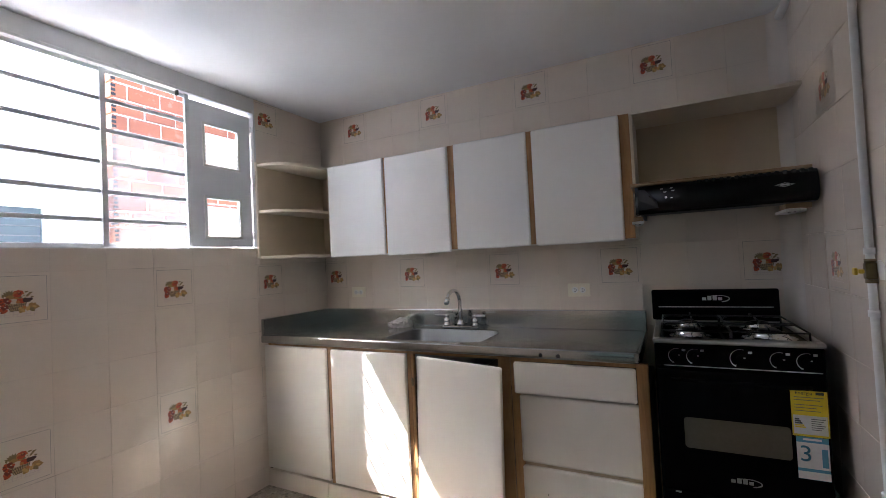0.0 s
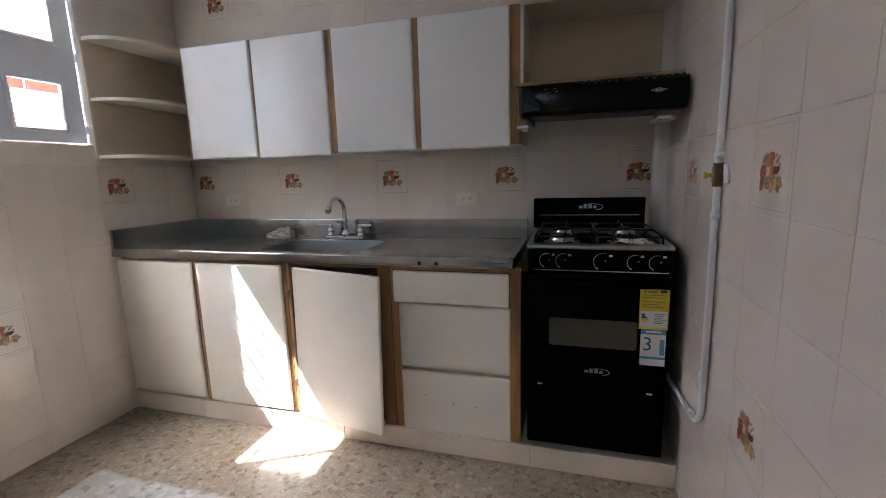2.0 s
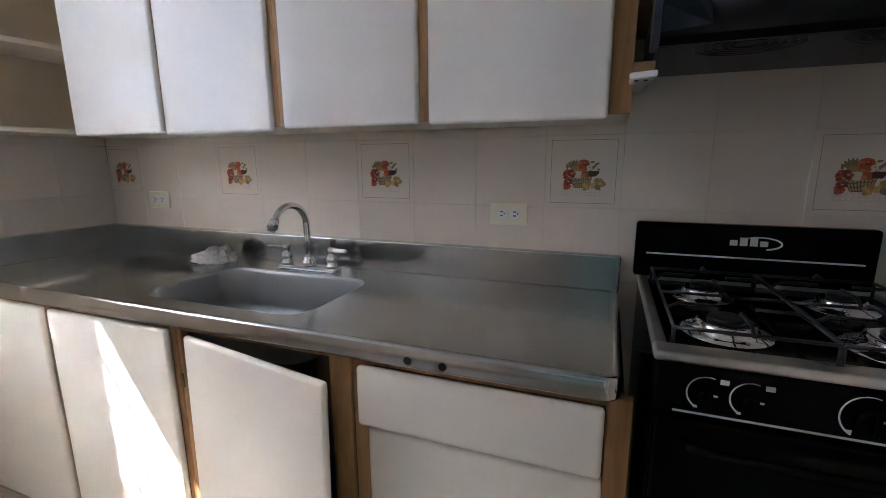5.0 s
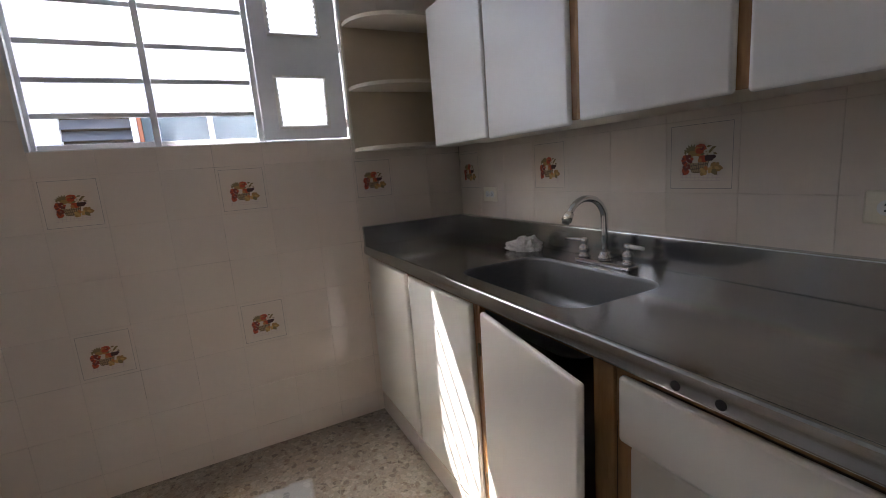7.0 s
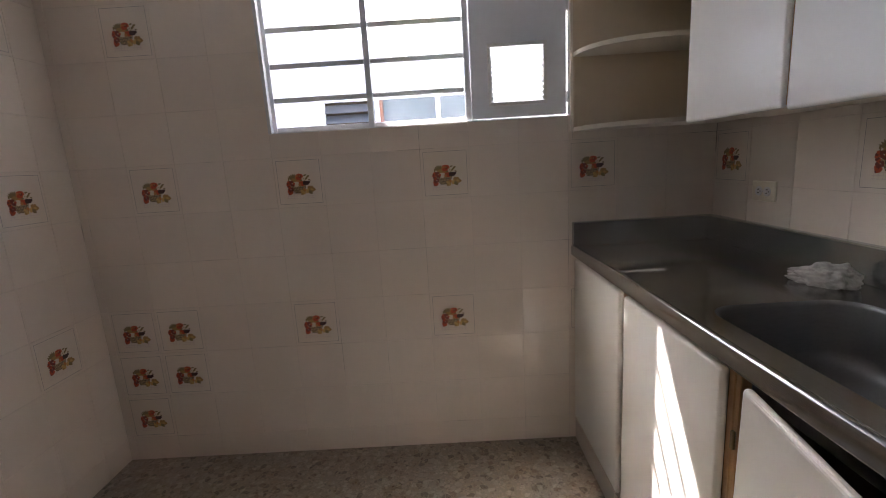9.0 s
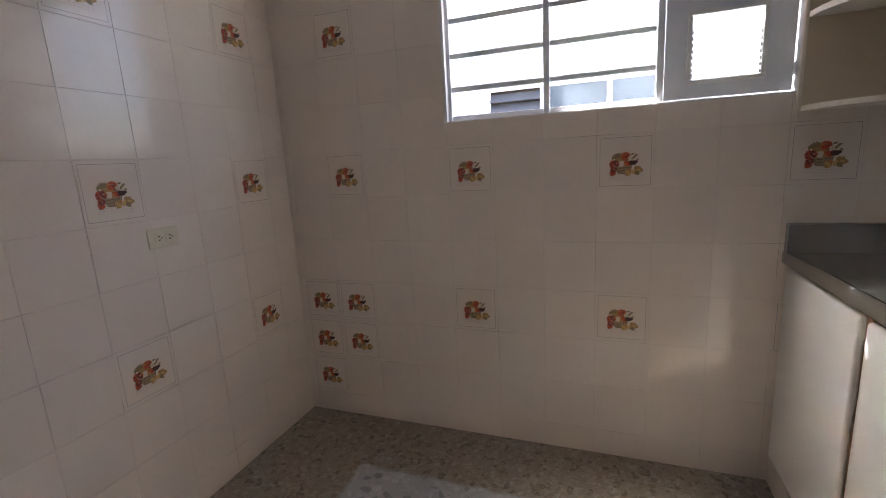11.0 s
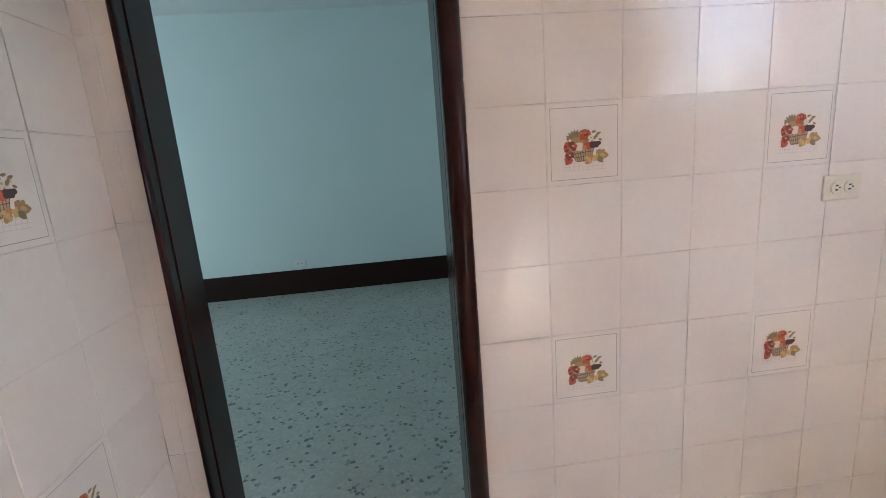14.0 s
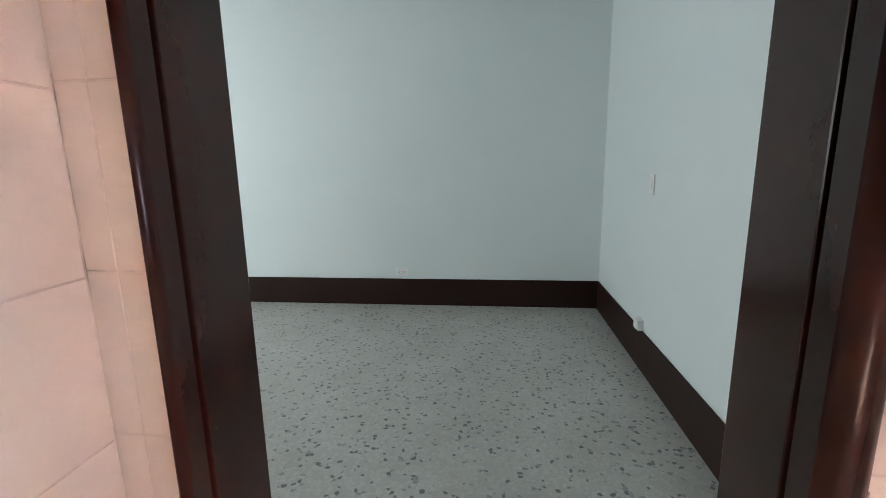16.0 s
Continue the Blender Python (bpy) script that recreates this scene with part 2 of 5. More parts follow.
M_PIPE = surface("white_pipe_paint", (0.76, 0.75, 0.73), 0.4, 0.06, 50, 6.0)
M_BRASS = surface("dull_brass", (0.20, 0.15, 0.08), 0.4, 0.3, 60, 20.0, metal=0.8)
M_YELLOW = plain("yellow_lever", (0.60, 0.42, 0.05), 0.45)
M_STEELBAR = surface("grey_window_paint", (0.78, 0.79, 0.81), 0.5, 0.12, 60, 8.0, 0.0008)
M_PANEL = surface("grey_panel_paint", (0.82, 0.84, 0.87), 0.45, 0.06, 50, 3.0, 0.0005)


def dusty_glass(name):
    """Clear glass under an uneven film of dust that scatters outdoor light."""
    m, t, b = material(name)
    b.inputs["Base Color"].default_value = (0.90, 0.96, 1.0, 1)
    b.inputs["Transmission Weight"].default_value, b.inputs["Roughness"].default_value = 1.0, 0.02
    film = t.nodes.new("ShaderNodeBsdfTranslucent")
    film.inputs[0].default_value = (0.72, 0.80, 0.88, 1)
    both = t.nodes.new("ShaderNodeMixShader")
    t.links.new(ramp(t, noise_of(t, world_place(t), 11.0, 5.0), (0.3, 0.008), (0.7, 0.030)), both.inputs[0])
    t.links.new(b.outputs[0], both.inputs[1])
    t.links.new(film.outputs[0], both.inputs[2])
    t.links.new(both.outputs[0], t.nodes["Material Output"].inputs["Surface"])
    return m


M_PANE = dusty_glass("window_glass")
M_LOUVRE = glass("louvre_glass", (0.95, 0.95, 0.92), 0.35)
M_OUTLET = plain("ivory_plastic", (0.83, 0.77, 0.63), 0.35)
M_WHITE = plain("white_plastic", (0.82, 0.82, 0.80), 0.35)
M_OUTLET_OLD = plain("yellowed_plastic", (0.68, 0.61, 0.46), 0.4)
M_DARK = plain("dark_slot", (0.02, 0.02, 0.02), 0.6)
M_CLOTH = surface("grey_cloth", (0.46, 0.44, 0.41), 0.95, 0.3, 120, 40.0, 0.003)
# dark brown that paints the shade inside carcasses and behind the slats
M_CAVITY_SHADE = surface("cavity_shade", (0.10, 0.075, 0.05), 0.8, 0.2, 30, 3.0)
M_OUTWALL = surface("sunlit_render", (0.88, 0.875, 0.86), 0.85, 0.05, 30, 2.0, 0.003)
M_YARD = surface("yard_concrete", (0.52, 0.51, 0.49), 0.9, 0.10, 40, 2.0, 0.004)
M_BLUEPANE = surface("blue_glazing", (0.06, 0.085, 0.092), 0.4, 0.15, 20, 3.0)
M_BLIND = surface("grey_slat", (0.13, 0.13, 0.135), 0.4, 0.1, 30, 3.0)
M_PINE = wood("raw_pine", (0.42, 0.27, 0.15), (0.30, 0.18, 0.09), 0.6, (0.1, 1.0, 1.0))


def brick_material():
    m, t, b = material("fired_clay")
    info = t.nodes.new("ShaderNodeObjectInfo")
    base = ramp(t, info.outputs["Random"], (0.0, (0.27, 0.095, 0.05)), (0.5, (0.33, 0.125, 0.065)), (1.0, (0.23, 0.08, 0.05)))
    t.links.new(mix(t, base, (0.55, 0.43, 0.36), ramp(t, noise_of(t, world_place(t), 9.0, 4.0), (0.56, 0.0), (0.9, 0.45))), b.inputs["Base Color"])
    b.inputs["Roughness"].default_value = 0.9
    bump(t, b, noise_of(t, world_place(t), 70.0, 4.0), 0.5, 0.004)
    return m


M_BRICK = brick_material()


# ---- mesh helpers ----
def box_bm(bm, x0, x1, y0, y1, z0, z1, bevel=0.0, segments=2, mat=0):
    vs = [bm.verts.new((x, y, z)) for x in (x0, x1) for y in (y0, y1) for z in (z0, z1)]
    fs = [bm.faces.new([vs[i] for i in q]) for q in ((0, 1, 3, 2), (4, 6, 7, 5), (0, 4, 5, 1), (2, 3, 7, 6), (0, 2, 6, 4), (1, 5, 7, 3))]
    for f in fs:
        f.material_index = mat
    if bevel:
        es = list({e for f in fs for e in f.edges})
        out = bmesh.ops.bevel(bm, geom=es, offset=bevel, segments=segments, affect="EDGES", profile=0.5)
        for f in out["faces"]:
            f.material_index = mat
    return bm


def box(x0, x1, y0, y1, z0, z1, bevel=0.0, segments=2):
    return box_bm(bmesh.new(), min(x0, x1), max(x0, x1), min(y0, y1), max(y0, y1), min(z0, z1), max(z0, z1), bevel, segments)


def cyl_bm(bm, a, b, r0, r1=None, n=20, caps=True):
    a, b = Vector(a), Vector(b)
    r1 = r0 if r1 is None else r1
    turn = (b - a).to_track_quat("Z", "Y").to_matrix()
    rings = []
    for c, r in ((a, r0), (b, r1)):
        rings.append([bm.verts.new(c + turn @ Vector((r * math.cos(2 * math.pi * i / n), r * math.sin(2 * math.pi * i / n), 0))) for i in range(n)])
    for i in range(n):
        f = bm.faces.new((rings[0][i], rings[0][(i + 1) % n], rings[1][(i + 1) % n], rings[1][i]))
        f.smooth = True
    if caps:
        bm.faces.new(rings[0][::-1])
        bm.faces.new(rings[1])
    return bm


def cyl(a, b, r0, r1=None, n=20):
    return cyl_bm(bmesh.new(), a, b, r0, r1, n)


def lathe(centre, profile, n=28):
    """Rings of (radius, height) round a vertical axis."""
    bm = bmesh.new()
    cx, cy, cz = centre
    rings = [[bm.verts.new((cx + r * math.cos(2 * math.pi * i / n), cy + r * math.sin(2 * math.pi * i / n), cz + h)) for i in range(n)] for r, h in profile]
    for p, q in zip(rings, rings[1:]):
        for i in range(n):
            bm.faces.new((p[i], p[(i + 1) % n], q[(i + 1) % n], q[i])).smooth = True
    bm.faces.new(rings[0][::-1])
    bm.faces.new(rings[-1])
    return bm


def tube_bm(bm, points, radius, n=14):
    pts = [Vector(p) for p in points]
    rings = []
    side = None
    for i, p in enumerate(pts):
        d = (pts[min(i + 1, len(pts) - 1)] - pts[max(i - 1, 0)]).normalized()
        if side is None:
            side = d.orthogonal().normalized()
        side = (side - d * side.dot(d)).normalized()
        up = d.cross(side)
        r = radius(i / (len(pts) - 1)) if callable(radius) else radius
        rings.append([bm.verts.new(p + r * (math.cos(2 * math.pi * k / n) * side + math.sin(2 * math.pi * k / n) * up)) for k in range(n)])
    for a, b in zip(rings, rings[1:]):
        for k in range(n):
            bm.faces.new((a[k], a[(k + 1) % n], b[(k + 1) % n], b[k])).smooth = True
    bm.faces.new(rings[0][::-1])
    bm.faces.new(rings[-1])
    return bm


def tube(points, radius, n=14):
    return tube_bm(bmesh.new(), points, radius, n)


def extrude(outline, z0, z1, bevel=0.0):
    """A prism over a plan outline (x, y), counter-clockwise."""
    bm = bmesh.new()
    low = [bm.verts.new((x, y, z0)) for x, y in outline]
    top = [bm.verts.new((x, y, z1)) for x, y in outline]
    bm.faces.new(low[::-1])
    bm.faces.new(top)
    n = len(outline)
    for i in range(n):
        bm.faces.new((low[i], low[(i + 1) % n], top[(i + 1) % n], top[i]))
    if bevel:
        es = [e for e in bm.edges if abs(e.verts[0].co.z - e.verts[1].co.z) < 1e-6]
        bmesh.ops.bevel(bm, geom=es, offset=bevel, segments=2, affect="EDGES", profile=0.5)
    return bm


def mesh_of(name, bm, *mats):
    bmesh.ops.recalc_face_normals(bm, faces=bm.faces)
    me = bpy.data.meshes.new(name)
    bm.to_mesh(me)
    bm.free()
    for m in mats:
        me.materials.append(m)
    return me


def thing(name, label, category, group="", kind="", at=(0, 0, 0)):
    ob = new(name)
    ob.empty_display_size = 0.1
    ob.location = at
    return tagged(ob, label, category, group, kind)


def part(name, bm, mat, parent, label=""):
    mats = mat if isinstance(mat, (list, tuple)) else [mat]
    ob = new(name, mesh_of(name, bm, *mats))
    ob.parent = parent
    if parent.type == "EMPTY":
        ob.matrix_parent_inverse = Matrix.Translation(parent.location).inverted()
    return tagged(ob, label)


def solo(name, bm, mat, label, category, group="", kind=""):
    mats = mat if isinstance(mat, (list, tuple)) else [mat]
    return tagged(new(name, mesh_of(name, bm, *mats)), label, category, group, kind)


def lettering(name, words, size, mat, m, parent, label=""):
    cu = bpy.data.curves.new(name, "FONT")
    cu.body, cu.size, cu.align_x, cu.align_y, cu.extrude = words, size, "CENTER", "CENTER", 0.0002
    tmp = new(name + "_curve", cu)
    me = bpy.data.meshes.new_from_object(tmp.evaluated_get(bpy.context.evaluated_depsgraph_get()))
    bpy.data.objects.remove(tmp)
    me.materials.clear()
    me.materials.append(mat)
    me.transform(m)
    ob = new(name, me)
    ob.parent = parent
    if parent.type == "EMPTY":
        ob.matrix_parent_inverse = Matrix.Translation(parent.location).inverted()
    return tagged(ob, label)


# ---- large structure: kitchen 2.71 x 2.63 m, next room beyond the doorway ----
XR, YB, H = 2.716, 2.63, 2.345       # far end of the cabinet wall, depth, ceiling
XN, YN = 2.557, 0.75                 # the wall steps in beside the doorway
T, G = 0.0055, 0.0016               # tile thickness; depth of the grout behind the tile faces
WY0, WY1, WZ0, WZ1 = 0.835, 2.052, 1.424, 2.262
DX0, DX1, DZ = 1.724, 2.475, 2.06     # doorway, outer edges of its frame


def joined(*boxes):
    bm = bmesh.new()
    for b in boxes:
        box_bm(bm, *b)
    return bm


def structure(name, bm, mat, label, category):
    return solo(name, bm, mat, label, category, kind="structure")


W = 0.16
floor = structure("floor", joined((-W, XR + W, -0.150, YB + W, -0.12, 0.0)), M_FLOOR, "speckled tan terrazzo kitchen floor with a paler repaired patch", "floor")
ceiling = structure("ceiling", joined((-W, XR + W, -0.150, YB + W, H, H + 0.12)), M_CEIL, "flat white painted kitchen ceiling", "ceiling")
wall_window = structure("wall_west", joined((-W, -G, -0.145, WY0, 0, H), (-W, -G, WY1, YB + W, 0, H), (-W, -G, WY0, WY1, 0, WZ0 - 0.006), (-0.075, -0.001, WY0, WY1, WZ1, H)),
                        [M_GROUT], "cream tiled wall with a steel window and scattered fruit-basket tiles", "wall")
lintel = structure("trim", box(-0.004, 0.002, WY0, WY1, WZ1 + 0.002, H - 0.001), M_PLASTER, "pale grey plaster band above the window", "trim")
wall_back = structure("wall_north", joined((0, XR + W, YB + G, YB + W, 0, H)), M_GROUT, "cream tiled wall behind the cabinets with fruit-basket tiles", "wall")
wall_right = structure("wall_east", joined((XR + G, XR + W, YN, YB + W, 0, H), (XN + G, XR + W, -0.145, YN - G, 0, H)), M_GROUT, "cream tiled wall carrying a white gas pipe", "wall")
wall_door = structure("wall_south", joined((-W, DX0, -0.145, -G, 0, H), (DX1, XN + G, -0.145, -G, 0, H), (DX0, DX1, -0.145, -G, DZ, H)), M_GROUT, "cream tiled wall beside a brown framed doorway", "wall")

# next room
RX0, RX1, RY0, RY1, RH = 1.21, 7.40, -3.294, -0.147, 2.6
structure("floor_room", joined((RX0 - 0.1, RX1 + 0.1, RY0 - 0.1, -0.1505, -0.12, 0.0)), M_FLOOR2, "grey terrazzo floor with dark stone chips in the next room", "floor")
structure("ceiling_room", joined((RX0 - 0.1, RX1 + 0.1, RY0 - 0.1, RY1, RH, RH + 0.1)), M_CEIL, "white painted ceiling of the next room", "ceiling")
structure("wall_room_south", joined((RX0 - 0.1, RX1 + 0.1, RY0 - 0.1, RY0, 0, RH)), M_ROOM, "plain pale painted wall above a dark skirting board", "wall")
structure("wall_room_west", joined((RX0 - 0.1, RX0, RY0, RY1, 0, RH)), M_ROOM, "plain pale painted side wall with a light switch", "wall")
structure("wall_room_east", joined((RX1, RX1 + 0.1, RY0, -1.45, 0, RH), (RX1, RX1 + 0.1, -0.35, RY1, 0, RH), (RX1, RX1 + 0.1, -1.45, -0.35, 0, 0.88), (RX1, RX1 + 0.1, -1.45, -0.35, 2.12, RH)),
          M_ROOM, "pale painted end wall of the next room with an added opening", "wall")
structure("wall_room_north", joined((RX0, DX0, -0.153, -0.1455, 0, RH), (DX1, RX1 + 0.1, -0.153, -0.1455, 0, RH), (DX0, DX1, -0.153, -0.1455, DZ, RH), (XR + W + 0.001, RX1 + 0.1, -0.1454, 0, 0, RH)),
          M_ROOM, "pale painted face of the wall round the doorway", "wall")
# unseen window and blind, added so that the room lamp has an opening
added_window = thing("window_added", "unseen window with white roller blind, added behind the room lamp", "window", kind="structure", at=(RX1, -0.9, 0.88))
part("blind", box(RX1 + 0.05, RX1 + 0.06, -1.448, -0.352, 0.882, 2.118), M_CEIL, added_window)
part("window_sill", box(RX1 - 0.03, RX1 - 0.001, -1.48, -0.32, 0.85, 0.879, 0.003), M_CEIL, added_window)
SK = 0.240
structure("baseboard", box(RX0, RX1, RY0, RY0 + 0.012, 0.0, SK, 0.003), M_SKIRT, "tall dark brown skirting board along the far wall", "baseboard")
structure("baseboard_side", box(RX0, RX0 + 0.012, RY0 + 0.0125, RY1 - 0.008, 0.0, SK, 0.003), M_SKIRT, "tall dark brown skirting board along the side wall", "baseboard")

# doorway frame: casing, rebated jambs, head
door_frame = thing("door_1", "dark brown varnished door frame without a leaf, chipped edges", "door frame", kind="structure")


def domed(x0, x1, y0, y1, rise, height, n=12):
    """An upright board whose front bulges between its two edges."""
    outline = [(x0, y0)] + [(x0 + (x1 - x0) * k / n, y1 + rise * math.sin(math.pi * k / n) ** 0.7) for k in range(n + 1)] + [(x1, y0)]
    bm = bmesh.new()
    low, high = [[bm.verts.new((x, y, z)) for x, y in outline] for z in (0.0, height)]
    for i in range(len(outline)):
        j = (i + 1) % len(outline)
        bm.faces.new((low[i], low[j], high[j], high[i])).smooth = 1 <= i < len(outline) - 2
    bm.faces.new(low[::-1])
    bm.faces.new(high)
    return bm


JW, JE = 1.778, 2.458                # inner faces of the two jambs
for lo, hi, groove in ((DX0, JW, -0.030), (JE, DX1, -0.024)):
    near, far = (lo, hi - 0.007) if lo == DX0 else (lo + 0.007, hi)
    part("jamb", domed(lo, hi, groove, 0.003, 0.014, DZ), M_FRAME, door_frame, "rounded front of the frame under thick gloss paint")
    part("rebate", box(near, far, groove - 0.0085, groove - 0.0002, 0.0, DZ), M_FRAME, door_frame, "narrow dark groove of the frame")
    part("jamb_lining", box(lo, hi, -0.160, groove - 0.0087, 0.0, DZ, 0.003), M_FRAME, door_frame, "flat inner lining of the frame")
chip_rng = random.Random(8)
for k in range(46):
    z = chip_rng.uniform(0.05, 1.9)
    x, s = (DX0 - 0.001, 1) if k % 2 else (DX1 + 0.001, -1)
    w, h = chip_rng.uniform(0.001, 0.0035), chip_rng.uniform(0.003, 0.014)
    part("paint_chip", box(x, x + s * w, 0.0, 0.0062, z, z + h, 0.0004, 1), M_GROUT, door_frame)
part("head", box(JW + 0.0005, JE - 0.0005, -0.160, 0.016, DZ - 0.045, DZ, 0.004), M_FRAME, door_frame)

# ---- window and what lies outside ----
WX = -0.030                         # plane of the window's steel frame
BARS_Z = [1.438, 1.553, 1.682, 1.816, 1.964, 2.104, 2.238]
BARS_Y = [0.850, 1.248, 1.642]
window = thing("window_1", "grey painted steel window with horizontal bars and small panes", "window", kind="structure", at=(WX, 1.4, WZ0))
part("reveal", joined((-W, 0.004, WY0 - 0.001, WY0 + 0.012, WZ0, WZ1), (-W, 0.004, WY1 - 0.012, WY1 + 0.001, WZ0, WZ1), (-0.075, 0.001, WY0 + 0.0125, WY1 - 0.0125, WZ1 - 0.012, WZ1 + 0.001)), M_PLASTER, window, "white painted reveal")
part("window_sill", box(-W - 0.03, -0.001, WY0 + 0.0125, WY1 - 0.0125, WZ0 - 0.0055, WZ0 + 0.004, 0.002), M_PLASTER, window, "thin white sill with worn paint")
for y in BARS_Y:
    part("upright_bar", box(WX - 0.008, WX + 0.008, y - 0.012, y + 0.012, WZ0 + 0.0045, WZ1 - 0.0125, 0.002), M_STEELBAR, window)
for z in BARS_Z:
    for ya, yb in zip(BARS_Y, BARS_Y[1:]):
        part("cross_bar", box(WX - 0.003, WX + 0.003, ya + 0.0125, yb - 0.0125, z - 0.010, z + 0.010, 0.002), M_STEELBAR, window)
for i, (za, zb) in enumerate(zip(BARS_Z[:4], BARS_Z[1:5])):
    p = part("pane", box(WX - 0.0015, WX + 0.0015, BARS_Y[1] + 0.0125, BARS_Y[2] - 0.0125, za + 0.0125, zb - 0.0125), M_PANE, window)
    p.visible_shadow = False

# hinged ventilation panel beside the bars, with two louvred openings
LY0, LY1, LZ0, LZ1 = 1.656, 2.036, 1.433, 2.230
vent_panel = part("vent_panel", bmesh.new(), M_PANEL, window, "grey painted sheet-metal panel with two louvred openings")
HOLES = [(1.494, 1.702), (1.892, 2.112)]
HY0, HY1 = 1.738, 1.944
bm = bmesh.new()
zs = [LZ0, HOLES[0][0], HOLES[0][1], HOLES[1][0], HOLES[1][1], LZ1]
for k in range(5):
    if k in (1, 3):
        box_bm(bm, WX - 0.004, WX + 0.004, LY0, HY0, zs[k], zs[k + 1])
        box_bm(bm, WX - 0.004, WX + 0.004, HY1, LY1, zs[k], zs[k + 1])
    else:
        box_bm(bm, WX - 0.004, WX + 0.004, LY0, LY1, zs[k], zs[k + 1])
bmesh.ops.remove_doubles(bm, verts=bm.verts, dist=1e-5)
bmesh.ops.recalc_face_normals(bm, faces=bm.faces)
bm.to_mesh(vent_panel.data)
bm.free()
for za, zb in HOLES:
    bm = bmesh.new()
    for q in ((HY0 - 0.014, HY1 + 0.014, zb, zb + 0.014), (HY0 - 0.014, HY1 + 0.014, za - 0.014, za), (HY0 - 0.014, HY0, za, zb), (HY1, HY1 + 0.014, za, zb)):
        box_bm(bm, WX + 0.0045, WX + 0.012, *q, 0.002)
    part("louvre_frame", bm, M_WHITE, vent_panel, "white louvre frame")
    n = 8
    for k in range(n):
        zc = za + (k + 0.5) * (zb - za - 0.044) / n
        bm = box(-0.013, 0.013, HY0 + 0.006, HY1 - 0.006, -0.0015, 0.0015)
        bmesh.ops.transform(bm, verts=bm.verts, matrix=pose(WX, 0, zc, 0, -50, 0))
        part("louvre", bm, M_LOUVRE, vent_panel)
        for yy in (HY0, HY1 - 0.006):
            part("louvre_clip", box(WX - 0.009, WX + 0.009, yy, yy + 0.006, zc - 0.006, zc + 0.006, 0.002), M_WHITE, vent_panel)
for z in (1.50, 1.84, 2.15):
    part("hinge", cyl((WX + 0.008, LY1 + 0.002, z - 0.02), (WX + 0.008, LY1 + 0.002, z + 0.02), 0.005, n=10), M_STEELBAR, window)
part("latch", box(WX + 0.004, WX + 0.022, 1.58, 1.592, 2.225, 2.262, 0.002), M_DARK, window, "small dark latch")

# yard: facing house wall, brick pier; unseen side wall, eave added to trim sun
FX = -4.08
ground = structure("ground", joined((-60, -W - 0.001, -60, 60, -0.3, -0.14)), M_YARD, "bare concrete yard outside the window", "ground")
facing = thing("house_wall", "bright white rendered wall of the neighbouring house with a slatted window", "house", at=(FX, 1, -0.14))
OY0, OY1, OZ0, OZ1, OH = -0.03, 2.63, 0.90, 2.17, 2.75
part("wall", joined((FX - 0.2, FX, -1.6, OY0, -0.14, OH), (FX - 0.2, FX, OY1, 3.2, -0.14, OH), (FX - 0.2, FX, OY0, OY1, -0.14, OZ0), (FX - 0.2, FX, OY0, OY1, OZ1, OH)), M_OUTWALL, facing)
part("roof_edge", box(FX - 0.25, FX + 0.06, -1.6, 3.2, OH + 0.001, OH + 0.07, 0.01), M_OUTWALL, facing)
far_window = part("window", joined((FX - 0.10, FX - 0.03, OY0, OY1, OZ1 - 0.05, OZ1), (FX - 0.10, FX - 0.03, OY0, OY1, OZ0, OZ0 + 0.05), *[(FX - 0.10, FX - 0.03, y, y + 0.06, OZ0 + 0.0501, OZ1 - 0.0501) for y in (OY0, 0.68, 1.47, 2.12, OY1 - 0.06)]), M_OUTWALL, facing, "white framed window with grey slats and bluish panes")
for ya, yb in ((0.790, 1.465), (1.535, 2.115), (2.185, 2.565)):
    part("pane", box(FX - 0.075, FX - 0.065, ya, yb, OZ0 + 0.051, OZ1 - 0.051), M_BLUEPANE, far_window)
for k in range(9):
    bm = box(-0.07, 0.07, OY0 + 0.065, 0.675, -0.005, 0.005)
    bmesh.ops.transform(bm, verts=bm.verts, matrix=pose(FX - 0.07, 0, OZ0 + 0.12 + k * 0.127, 0, 50, 0))
    part("slat", bm, M_BLIND, far_window)
part("red_post", box(FX - 0.09, FX - 0.04, 0.745, 0.785, OZ0 + 0.051, OZ1 - 0.051), M_BRICK, far_window, "narrow brick-red post")
for k in range(10):
    part("glazing_bar", box(FX - 0.0645, FX - 0.056, 2.186, 2.564, OZ0 + 0.13 + k * 0.11, OZ0 + 0.142 + k * 0.11), M_BLIND, far_window)
part("backing", box(FX - 0.19, FX - 0.15, OY0, OY1, OZ0, OZ1), M_CAVITY_SHADE, far_window, "dark sheet in place of the shaded interior behind the slats")
# unseen; its top edge is placed to end the sun patch on the floor
sun_block = solo("yard_wall", box(FX + 0.001, -W - 0.001, -0.16, 0.0, -0.14, 5.25), M_OUTWALL, "tall white rendered wall, unseen, added to block part of the sun", "wall")
# unseen overhang, added to cap how high the sun enters the window
eave = solo("eave", box(-0.590, -W - 0.001, 0.001, 4.2, 2.985, 3.08, 0.006), M_OUTWALL, "shallow white concrete eave, unseen, added to cut off the higher sun", "eave")
block_wall = thing("block_wall", "rough orange hollow-block wall with pale mortar joints", "wall", at=(FX + 0.1, 4.2, -0.14))
part("mortar", box(FX - 0.09, FX + 0.085, 3.27, 5.60, -0.14, 4.46), M_MORTAR, block_wall, "pale mortar core")
block_meshes = {}
block_rng = random.Random(3)
